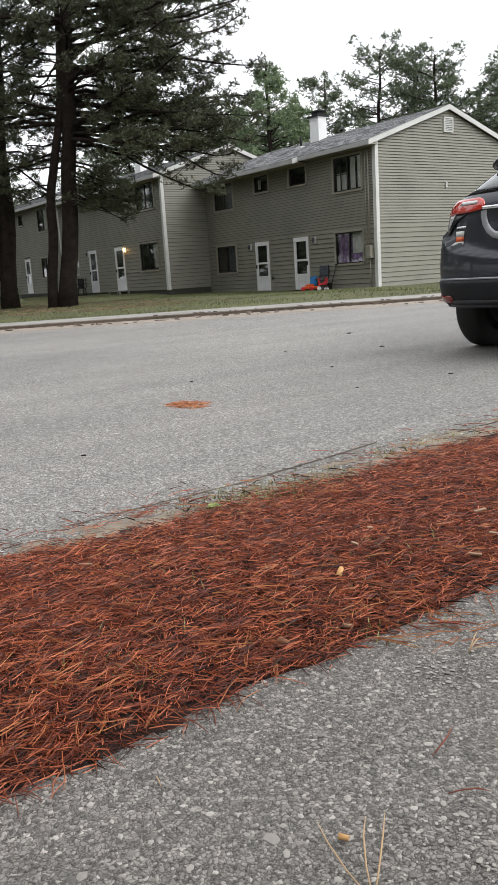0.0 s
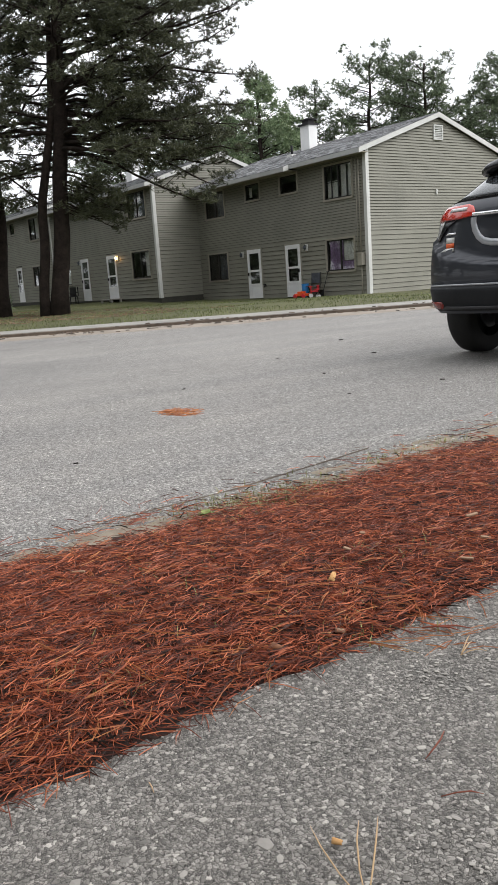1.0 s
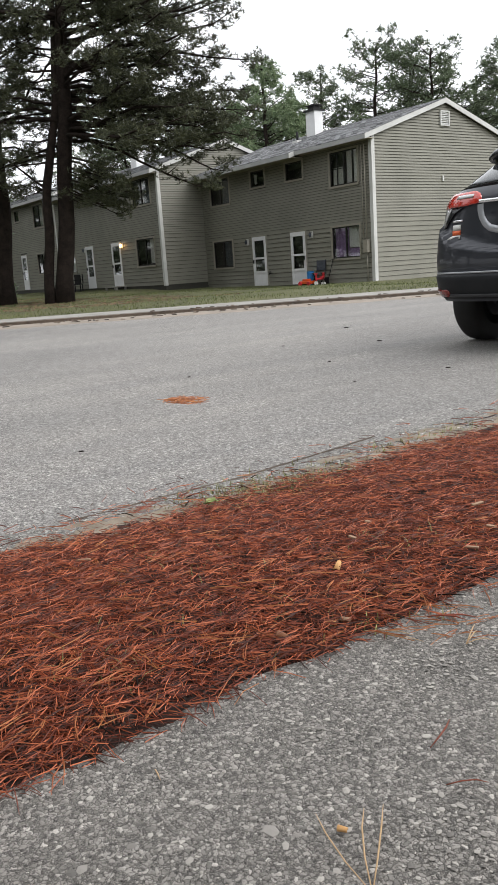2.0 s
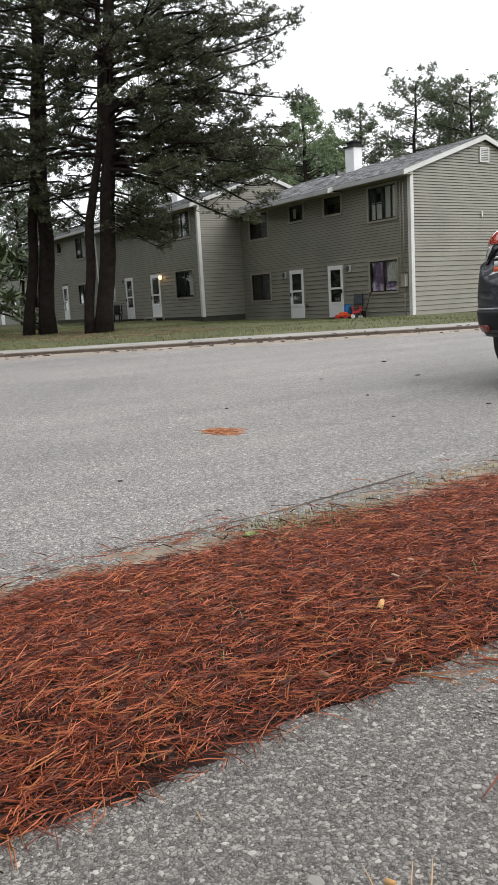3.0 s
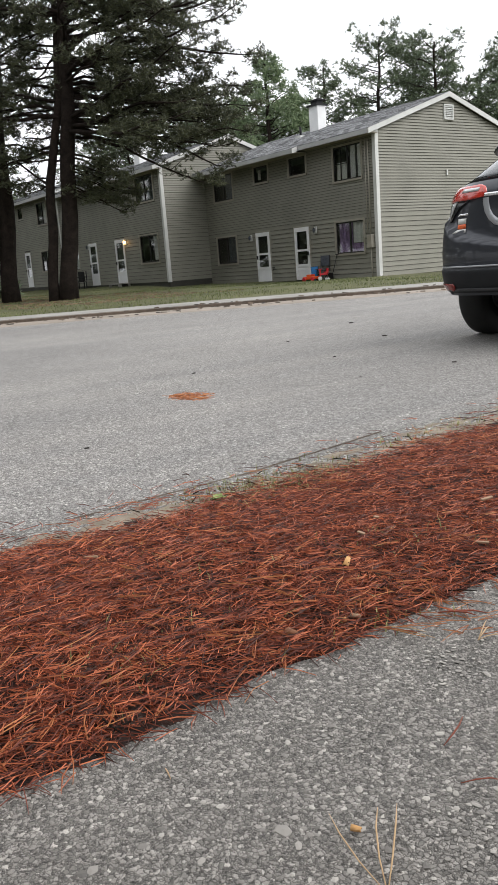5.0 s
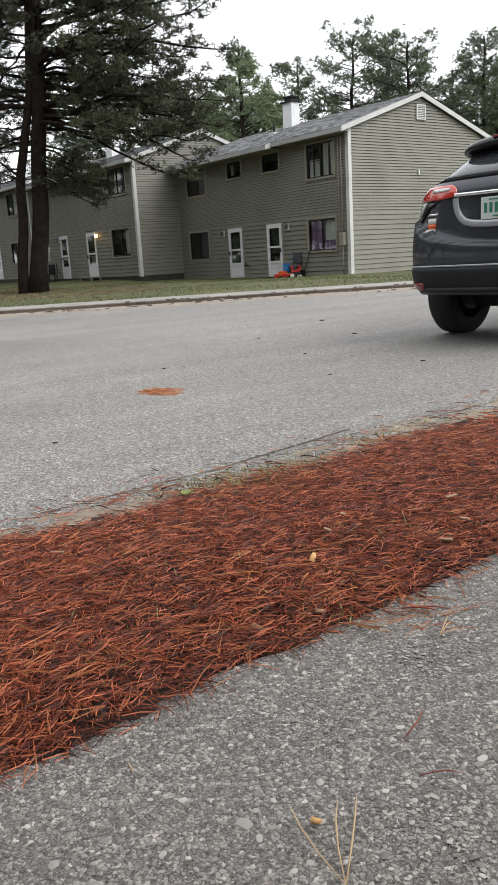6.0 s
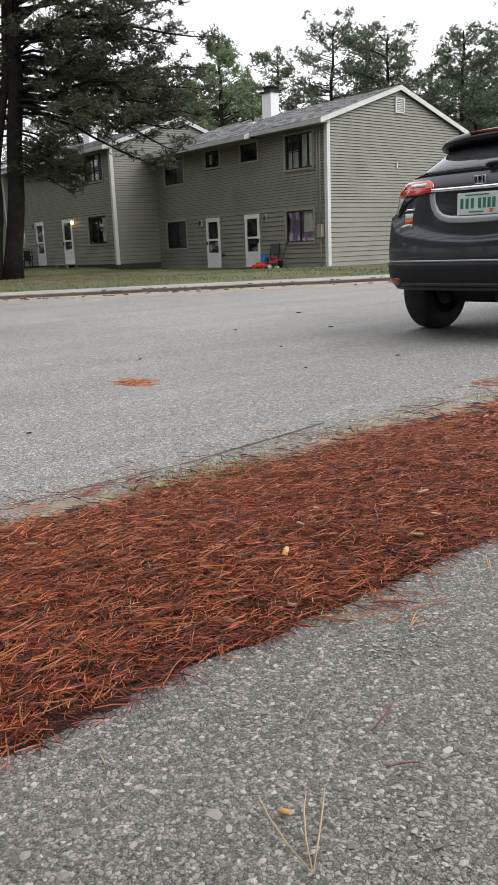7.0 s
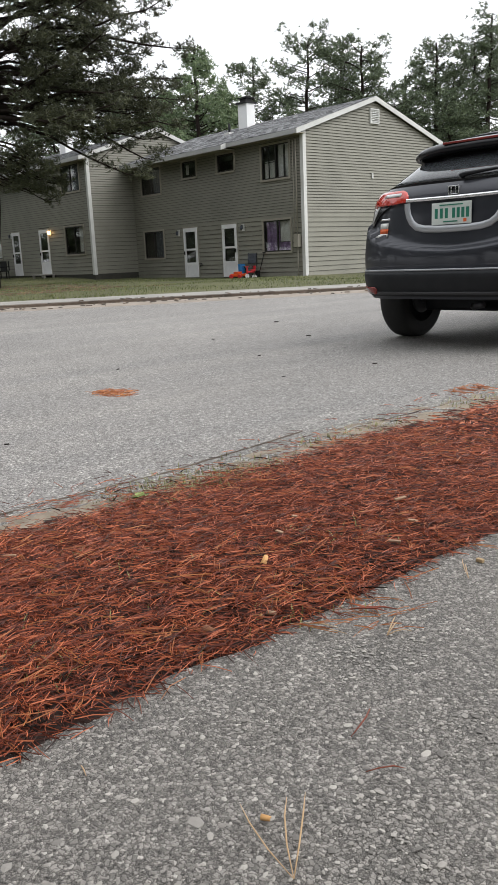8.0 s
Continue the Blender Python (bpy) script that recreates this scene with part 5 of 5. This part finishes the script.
        for n in range(2 if rng.rand() < pairs else 1):
            a2 = a + rng.normal(0, 0.10) * n
            ln = length * rng.uniform(0.55, 1.15)
            bend, tilt = rng.normal(0, 0.06), rng.normal(0, 0.07)
            c, s_ = math.cos(a2), math.sin(a2)
            w = width * rng.uniform(0.75, 1.2) / 2
            t = np.array([0, 0.5, 1.0])
            px = t * ln
            py = bend * ln * 4 * t * (1 - t)
            pz = z0 + np.maximum(tilt * px, -0.004) + 0.005 * rng.rand() * 4 * t * (1 - t) * (ln / 0.12)
            ww = w * np.array([0.8, 1.0, 0.35])
            cx, cy = x[i] + c * px - s_ * py, y[i] + s_ * px + c * py
            left = np.stack([cx - s_ * -ww, cy + c * -ww, pz - w * 0.7], 1)
            mid = np.stack([cx, cy, pz + w * 0.7], 1)
            right = np.stack([cx - s_ * ww, cy + c * ww, pz - w * 0.7], 1)
            vs.append(np.concatenate([left, mid, right]))
            for q in range(2):
                fs += [(base + q, base + q + 1, base + 4 + q, base + 3 + q), (base + 3 + q, base + 4 + q, base + 7 + q, base + 6 + q)]
            base += 9
    ob = new(name, fast_mesh(name, np.concatenate(vs), np.array(fs), material))
    return tagged(ob, label, "pine needles", kind="stuff")


def cover(x, y):
    e = path_edge(y)
    q = 1.0 if x < e - 0.012 else max(0.0, 1 - (x - e + 0.012) / 0.05) * 0.7
    if x < -1.40:
        sandy = noise.noise((x * 4, y * 2.2, 7.7))
        q *= max(0.05, min(1, (x + 1.545) / 0.10 + 0.7 * sandy))
    q *= 0.78 + 0.4 * noise.noise((x * 6, y * 6, 3.3))
    if x > -0.78:
        q *= max(0.85, min(1.0, 0.95 + 1.0 * noise.noise((x * 8, y * 5, 17.0))))
    return q


def pale_cover(x, y):
    clump = noise.noise((x * 3.5, y * 3.5, 11.0))
    near = 0.25 if x > -0.80 else 0.0
    return max(0.0, min(1.0, 0.22 + near + 0.5 * clump)) * min(1.0, cover(x, y) + 0.2)


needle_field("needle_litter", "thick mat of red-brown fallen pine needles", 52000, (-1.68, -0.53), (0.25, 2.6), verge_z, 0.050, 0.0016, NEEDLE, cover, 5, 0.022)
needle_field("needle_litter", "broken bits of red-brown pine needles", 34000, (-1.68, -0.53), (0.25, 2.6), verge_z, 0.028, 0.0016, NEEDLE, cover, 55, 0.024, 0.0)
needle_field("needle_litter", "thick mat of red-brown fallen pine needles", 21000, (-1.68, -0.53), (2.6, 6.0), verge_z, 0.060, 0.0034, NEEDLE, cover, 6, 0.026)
needle_field("needle_litter", "thick mat of red-brown fallen pine needles", 9000, (-1.68, -0.53), (6.0, 12.0), verge_z, 0.10, 0.007, NEEDLE, cover, 16)
needle_field("needle_litter", "thick mat of red-brown fallen pine needles", 8000, (-1.68, -0.53), (-4.0, 0.25), verge_z, 0.10, 0.006, NEEDLE, cover, 18)
needle_field("fresh_needles", "scattered orange pine needles on the mat", 2600, (-1.66, -0.53), (0.15, 3.2), lambda x, y: verge_z(x, y) + 0.010, 0.080, 0.0019, NEEDLE_PALE, pale_cover, 7, 0.016, 0.6)
needle_field("needle_drift", "small drift of orange pine needles on the road", 420, (-3.55, -3.12), (2.28, 2.58), lambda x, y: road_z(x, y) - 0.001, 0.07, 0.003, NEEDLE_PALE,
             lambda x, y: 1.0 if ((x + 3.34) / 0.15) ** 2 + ((y - 2.43) / 0.09) ** 2 < 0.8 + 0.5 * noise.noise((x * 9, y * 9, 1)) else 0.0, 8, 0.013)
needle_field("needle_drift", "small drift of orange pine needles on the road", 150, (-2.0, -1.70), (3.38, 3.78), lambda x, y: road_z(x, y), 0.07, 0.003, NEEDLE_PALE,
             lambda x, y: 1.0 if ((x + 1.85) / 0.10) ** 2 + ((y - 3.58) / 0.15) ** 2 < 0.9 else 0.0, 9, 0.005)


needle_field("needle_drift", "few orange pine needles strewn on the footpath", 90, (-0.58, -0.38), (1.14, 1.40), path_z, 0.06, 0.0016, NEEDLE_PALE,
             lambda x, y: 1.0 if ((x + 0.50) / 0.07) ** 2 + ((y - 1.27) / 0.09) ** 2 < 0.8 + 0.6 * noise.noise((x * 14, y * 14, 2)) else 0.1, 19, 0.006)


def loose_needle(label, tips, base, material, w=0.0011, z=0.005):
    """A bundle of dry needles that spring from one base."""
    t = thing("pine_needle", label, "pine needle", (*base, z), group="loose needles")
    for tip in tips:
        v, f = [], []
        d = Vector((tip[0] - base[0], tip[1] - base[1], 0))
        o = Vector((-d.y, d.x, 0)) * random.uniform(-0.07, 0.07)
        strand(v, f, [(0, 0, 0), d * 0.35 + o + Vector((0, 0, 0.004)), d * 0.7 + o + Vector((0, 0, 0.005)), d], w)
        child("needle", mesh("needle", v, f, material, True), t)


loose_needle("dry straw-coloured needle bundle on the footpath", ((-0.265, 0.764), (-0.235, 0.814), (-0.225, 0.836)), (-0.134, 0.729), STRAW)
loose_needle("broken straw-coloured needles on the footpath", ((-0.474, 1.184), (-0.50, 1.19)), (-0.572, 1.141), STRAW)
loose_needle("straw-coloured needles on the footpath", ((-0.457, 1.296), (-0.40, 1.27), (-0.44, 1.28)), (-0.42, 1.227), STRAW)
loose_needle("red-brown needles on the footpath", ((-0.472, 1.322), (-0.48, 1.30)), (-0.536, 1.261), NEEDLE, 0.0020)
loose_needle("thin reddish twig on the footpath", ((-0.264, 0.963),), (-0.291, 1.033), NEEDLE, 0.0012)
loose_needle("thin reddish twig on the footpath", ((-0.169, 0.962),), (-0.20, 0.92), NEEDLE, 0.0012)
loose_needle("small straw needle on the footpath", ((-0.445, 0.654),), (-0.47, 0.66), STRAW)
loose_needle("long straw needles on the footpath", ((-0.53, 1.61), (-0.51, 1.59)), (-0.46, 1.53), STRAW)

# chips and curled husks on the needle mat
HUSK = varied("tan_husk", (0.45, 0.22, 0.07), (0.70, 0.42, 0.18), 40.0, 0.8, 200)
NUT = varied("brown_scale", (0.16, 0.06, 0.03), (0.34, 0.15, 0.07), 40.0, 0.8, 200)
CHIP = varied("pale_wood_chip", (0.26, 0.15, 0.09), (0.42, 0.29, 0.19), 40.0, 0.85, 200)


def husk(x, y, z, ln, r, turn, tilt, material, label):
    """A curled scale: an open rolled shell."""
    v, f = [], []
    for i in range(9):
        a = -0.4 + 4.2 * i / 8
        for q in (0.0, 0.5, 1.0):
            rr = r * (1 - 0.35 * q)
            v.append((ln * q, rr * math.cos(a), rr * math.sin(a)))
    f = [(3 * i + j, 3 * i + j + 1, 3 * i + j + 4, 3 * i + j + 3) for i in range(8) for j in range(2)]
    ob = new("husk", mesh("husk", v, f, material, True))
    md = ob.modifiers.new("thickness", "SOLIDIFY")
    md.thickness = 0.0012
    ob.matrix_basis = pose(x, y, z, 0, tilt, turn)
    tagged(ob, label, "husk", "chips on the needles")


husk(-0.785, 1.265, verge_z(-0.78, 1.26) + 0.018, 0.026, 0.006, 120, -25, HUSK, "curled tan husk lying on pine needles")
husk(-0.635, 1.105, verge_z(-0.63, 1.1) + 0.014, 0.020, 0.004, 40, 0, HUSK, "rolled tan husk on pine needles")
husk(-0.620, 1.128, verge_z(-0.62, 1.13) + 0.014, 0.018, 0.004, 35, 0, CHIP, "pale rolled chip on pine needles")
husk(-0.663, 1.017, verge_z(-0.66, 1.02) + 0.014, 0.024, 0.007, 10, 0, NUT, "brown curled scale on pine needles")


def chip(x, y, ln, w, turn, material=CHIP):
    ob = boxes("wood_chip", [((-ln / 2, -w / 2, 0), (ln / 2, w / 2, 0.005))], material, None, "", 0.0015)
    ob.matrix_basis = pose(x, y, verge_z(x, y) + 0.020, random.uniform(-12, 12), random.uniform(-12, 12), turn)
    tagged(ob, "pale wood chip lying on pine needles", "wood chip", "chips on the needles")


for x, y, ln, w, turn in ((-0.905, 1.423, 0.018, 0.011, 20), (-0.961, 1.526, 0.014, 0.008, 60), (-0.866, 1.819, 0.034, 0.009, 75), (-0.729, 1.696, 0.024, 0.009, 50), (-0.676, 1.561, 0.030, 0.007, 30), (-1.256, 0.912, 0.034, 0.007, 50)):
    chip(x, y, ln, w, turn)

# twigs and dark debris by the edges
for k in range(44):
    x, y = (random.uniform(-0.72, -0.58), random.uniform(0.35, 1.6)) if k < 28 else (random.uniform(-1.66, -1.40), random.uniform(0.6, 3.0))
    v, f = [], []
    a, ln = random.uniform(0, 6.28), random.uniform(0.03, 0.08)
    z = verge_z(x, y) + 0.010
    pts = [(0, 0, 0), (math.cos(a) * ln * 0.5, math.sin(a) * ln * 0.5, 0.006), (math.cos(a + 0.2) * ln, math.sin(a + 0.2) * ln, 0.002)]
    tube(v, f, pts, [0.0017, 0.0015, 0.0008], 5)
    ob = new("twig", mesh("twig", v, f, BARK, True))
    ob.location = (x, y, z)
    tagged(ob, "short dark twig on the verge", "twig", "twigs on the verge")


EDGE = asphalt("broken_edge_asphalt", (0.15, 0.145, 0.135), (0.40, 0.385, 0.36), 0.008, 2.0)
EDGESAND = varied("edge_sand", (0.12, 0.095, 0.07), (0.36, 0.30, 0.23), 11.0, 0.95, 260, 0.6, 0.004)


def edge_sheet(name, inner, outer, material, label, rough, seed, y0=-3.0, y1=14.0, n=420, cols=14):
    """A thin ragged layer along the near edge of the road, which thins out into what lies under it."""
    v = []
    for i in range(n + 1):
        y = y0 + (y1 - y0) * i / n
        a, b = inner(y), outer(y)
        for j in range(cols + 1):
            t = j / cols
            x = a + (b - a) * t
            ground_z = max(road_z(x, y), verge_z(x, y) - (0.03 if x < -1.70 else 0.0))
            thin = 0.0045 * min(1, 6 * t, 6 * (1 - t)) - 0.002 + rough * (noise.noise((x * 16, y * 9, seed)) + 0.5 * noise.noise((x * 43, y * 31, seed)))
            v.append((x, y, ground_z + min(0.007, thin)))
    m = cols + 1
    f = [(i * m + j, (i + 1) * m + j, (i + 1) * m + j + 1, i * m + j + 1) for i in range(n) for j in range(cols)]
    return tagged(new(name, mesh(name, v, f, material, True)), label, "road edge", kind="structure")


def crack_line(y):
    return -1.715 - 0.015 * min(1, max(0, y - 0.8)) - 0.11 * min(1, max(0, (y - 1.7) / 0.9)) + 0.010 * noise.noise((y * 4, 1.0, 1.0)) + 0.006 * noise.noise((y * 17, 1.0, 2.0))


edge_sheet("road_edge", lambda y: crack_line(y) - 0.004, lambda y: -1.56, EDGE, "broken grey asphalt edge of the road", 0.002, 1.0)
edge_sheet("sand_strip", lambda y: crack_line(y) + 0.05 + 0.03 * noise.noise((y * 3, 8.0, 0.0)), lambda y: -1.43 + 0.06 * noise.noise((y * 2.3, 5.0, 0.0)), EDGESAND, "sandy strip between the road and needles", 0.005, 5.0)
v, f = [], []
n = 260
for i in range(n + 1):
    y = 0.2 + 2.2 * i / n
    c, w = crack_line(y) - 0.006, max(0.0012, 0.006 + 0.006 * noise.noise((y * 9, 4.0, 4.0)))
    v += [(c - w, y, road_z(c - w, y) + 0.0012), (c, y, road_z(c, y) + 0.0045), (c + w, y, road_z(c + w, y) + 0.0012)]
f = [(3 * i + j, 3 * i + 3 + j, 3 * i + 4 + j, 3 * i + 1 + j) for i in range(n) for j in range(2)]
tagged(new("crack", mesh("crack", v, f, KERB, True)), "dark crack with dirt along the road's edge", "crack", kind="structure")


def blades(name, label, spots, height, width, material, lean=0.5, seed=4):
    """Grass: bent tapering blades."""
    rng = np.random.RandomState(seed)
    n = len(spots)
    p = np.array(spots)
    a, h = rng.uniform(0, 2 * np.pi, n), height * rng.uniform(0.4, 1.15, n)
    d = np.stack([np.cos(a), np.sin(a)], 1) * (lean * rng.rand(n) * h)[:, None]
    s_ = np.stack([-np.sin(a), np.cos(a)], 1) * width / 2
    v = np.zeros((n, 5, 3))
    v[:, 0, :2], v[:, 1, :2] = p[:, :2] - s_, p[:, :2] + s_
    v[:, 2, :2], v[:, 3, :2] = p[:, :2] + d * 0.35 - s_ * 0.8, p[:, :2] + d * 0.35 + s_ * 0.8
    v[:, 4, :2] = p[:, :2] + d
    v[:, 0, 2] = v[:, 1, 2] = p[:, 2] - 0.004
    v[:, 2, 2] = v[:, 3, 2] = p[:, 2] + h * 0.6
    v[:, 4, 2] = p[:, 2] + h
    k = np.arange(n)[:, None] * 5
    f = np.concatenate([k + [0, 1, 3], k + [0, 3, 2], k + [2, 3, 4]])
    return tagged(new(name, fast_mesh(name, v.reshape(-1, 3), f, material)), label, "grass", kind="stuff")


rng = random.Random(12)
spots = []
for k in range(3400):
    y = rng.uniform(1.35, 9.0) if k > 1150 else rng.gauss(1.64, 0.17)
    x = rng.gauss(-1.47, 0.06) if k <= 1150 else rng.gauss(-1.60, 0.05)
    if noise.noise((y * 2.2, 3.0, 8.0)) > -0.15 or k <= 1150:
        spots.append((x, y, verge_z(x, y) + 0.002))
for k in range(210):
    c = rng.choice(((-0.68, 1.24), (-0.86, 1.42), (-0.82, 1.55), (-0.60, 1.15), (-0.72, 0.72), (-1.2, 1.0), (-1.05, 1.1), (-0.8, 0.98)))
    x, y = rng.gauss(c[0], 0.06), rng.gauss(c[1], 0.06)
    spots.append((x, y, verge_z(x, y) + 0.006))
blades("verge_grass", "thin green grass along the road's edge", spots, 0.019, 0.0026, EDGEGRASS, 1.8)

# sparse needles and grit over the ragged road edge
needle_field("edge_needles", "scattered needles along the road's edge", 900, (-1.86, -1.46), (0.4, 6.0), lambda x, y: max(verge_z(x, y), -0.024) if x > -1.66 else -0.024, 0.065, 0.0022, NEEDLE, lambda x, y: 0.25 + 0.9 * max(0.0, noise.noise((x * 5, y * 2.5, 14.0))), 27, 0.008)
weed = thing("weed", "small bright green broad-leaved weed by the road", "plant", (-1.475, 1.405, verge_z(-1.475, 1.405) + 0.006))
for k in range(34):
    a = k * 2.4
    ln, up = 0.008 + 0.011 * ((k * 7) % 11) / 10, 0.5 + 0.9 * (k % 5) / 4
    v = []
    for t, w in ((0.0, 0.2), (0.3, 0.9), (0.6, 1.0), (0.85, 0.7), (1.0, 0.2)):
        r, z = ln * (0.25 + t), 0.004 + 0.010 * up * t + 0.006 * (1 - t)
        for s_ in (-1, 0, 1):
            w2 = s_ * w * 0.007
            v.append((math.cos(a) * r - math.sin(a) * w2, math.sin(a) * r + math.cos(a) * w2, z + abs(s_) * 0.002))
    f = [(3 * i + j, 3 * i + j + 1, 3 * i + j + 4, 3 * i + j + 3) for i in range(4) for j in range(2)]
    child("leaf", mesh("leaf", v, f, WEED, True), weed)

# leaf scraps and dark dirt washed along the far kerb
def kerb_cover(x, y):
    d = off_kerb((x, y))
    along = (Vector((x, y, 0)) - KA).dot(KDIR)
    thick = 1.0 if along < 9 else max(0.15, 1 - (along - 9) / 4)
    lane = max(0.0, 1 - abs(d - 0.80) / 0.22) + 0.8 * max(0.0, 1 - abs(d - 0.25) / 0.35) * max(0.0, 0.3 + noise.noise((along * 0.5, d * 2, 3.0)))
    return thick * lane * max(0.0, 0.55 + 0.9 * noise.noise((along * 0.8, d * 3, 9.0)))


needle_field("kerb_litter", "dark brown leaf scraps and needles along the kerb", 60000, (-26, -7), (-8, 16), lambda x, y: -0.004 if off_kerb((x, y)) > 0.84 else -0.052, 0.10, 0.022, KERBLITTER, kerb_cover, 33, 0.02, 0.0)

# lawn
spots = []
rng = random.Random(31)
while len(spots) < 46000:
    x, y = rng.uniform(-50, -9), rng.uniform(2, 21)
    d = off_kerb((x, y))
    if d < 2.75 or y > (20.95 if x > -31.7 else 18.65) or (x > -20 and y > 19.5 and d > 12):
        continue
    if noise.noise((x * 0.5, y * 0.5, 6.0)) + rng.uniform(-0.5, 0.5) < -0.1:
        continue
    spots.append((x, y, land(x, y)))
blades("lawn_grass", "short patchy green lawn grass", spots, 0.05, 0.012, GRASS, 0.9, 9)
needle_field("lawn_needles", "brown fallen needles under the pines", 5000, (-34, -18), (7.0, 13.5), land, 0.16, 0.012, LAWNBROWN, lambda x, y: 1.0 if off_kerb((x, y)) > 2.8 and noise.noise((x * 0.7, y * 0.7, 2.0)) > -0.1 else 0.0, 17, 0.02)


# aggregate that stands proud of the footpath, and grit along the road's edge
def pebbles(name, label, count, seed, xr, yr, size, zfun, keep, material):
    rng = np.random.RandomState(seed)
    bm = bmesh.new()
    bmesh.ops.create_icosphere(bm, subdivisions=1, radius=1.0)
    tv = np.array([tuple(q.co) for q in bm.verts])
    tf = np.array([[q.index for q in fc.verts] for fc in bm.faces])
    bm.free()
    x, y = rng.uniform(*xr, count), rng.uniform(*yr, count)
    vs, fs, base = [], [], 0
    for i in range(count):
        if rng.rand() > keep(x[i], y[i]):
            continue
        r = size * math.exp(rng.normal(0, 0.38))
        a = rng.uniform(0, 6.28)
        sc = np.array([rng.uniform(0.8, 1.5), rng.uniform(0.7, 1.1), rng.uniform(0.20, 0.38)]) * r
        q = tv * (1 + rng.uniform(-0.22, 0.22, (len(tv), 1))) * sc
        c, s_ = math.cos(a), math.sin(a)
        q = np.stack([q[:, 0] * c - q[:, 1] * s_ + x[i], q[:, 0] * s_ + q[:, 1] * c + y[i], q[:, 2] + zfun(x[i], y[i]) + 0.0002], 1)
        vs.append(q)
        fs.append(tf + base)
        base += len(tv)
    ob = new(name, fast_mesh(name, np.concatenate(vs), np.concatenate(fs), material))
    tagged(ob, label, "gravel", kind="stuff")


pebbles("aggregate", "worn grey stones proud of the footpath", 11000, 77, (-0.61, 0.20), (0.36, 2.1), 0.0021, path_z,
        lambda x, y: 0.0 if x < path_edge(y) + 0.004 or x > 0.16 - 0.28 * (y - 0.7) else 1.0, STONES)
GRIT = foliage("edge_grit", (0.10, 0.08, 0.06), (0.42, 0.37, 0.30))
pebbles("grit", "sandy grit along the ragged road edge", 7000, 78, (-1.90, -1.42), (0.5, 5.0), 0.0030, lambda x, y: max(verge_z(x, y), -0.016) if x > -1.62 else -0.026,
        lambda x, y: max(0.0, 0.55 - abs(x + 1.64) / 0.26 + 0.7 * noise.noise((x * 5, y * 2.2, 21.0))), GRIT)

CRUMB = foliage("dark_crumbs", (0.012, 0.009, 0.007), (0.075, 0.045, 0.03))
pebbles("crumbs", "dark crumbs of bark and soil along the footpath's edge", 5200, 79, (-0.72, -0.50), (0.36, 2.2), 0.0034, lambda x, y: max(verge_z(x, y), path_z(x, y) if x > path_edge(y) else -1.0),
        lambda x, y: max(0.0, 0.75 - abs(x - path_edge(y) + 0.035) / 0.05) * max(0.0, 0.5 + 1.1 * noise.noise((x * 3, y * 5, 31.0))), CRUMB)

# a few stray bits
husk(-0.231, 0.768, 0.004, 0.012, 0.0028, 30, 0, HUSK, "small brown scale on the footpath")
PEBBLE = varied("tan_pebble", (0.30, 0.20, 0.10), (0.50, 0.36, 0.20), 60.0, 0.8, 300)
for k, (x, y, ln) in enumerate(((-0.50, 1.63, 0.016), (-2.9, 4.1, 0.03), (-4.6, 5.2, 0.04), (-5.2, 4.6, 0.03), (-3.9, 4.0, 0.03), (-3.0, 3.4, 0.02), (-6.0, 6.1, 0.05), (-2.6, 1.5, 0.02), (-4.2, 3.0, 0.025))):
    ob = boxes("pebble" if k == 0 else "bark_scrap", [((-ln / 2, -ln * 0.3, 0), (ln / 2, ln * 0.3, ln * (0.5 if k == 0 else 0.18)))], PEBBLE if k == 0 else BARK, None, "", ln * 0.08)
    ob.matrix_basis = pose(x, y, path_z(x, y) if k == 0 else road_z(x, y), 0, 0, 37 * k)
    if k == 0:
        tagged(ob, "small tan pebble lying on the footpath", "pebble")
    else:
        tagged(ob, "small dark scrap of bark on the road", "bark", "bark scraps on the road")
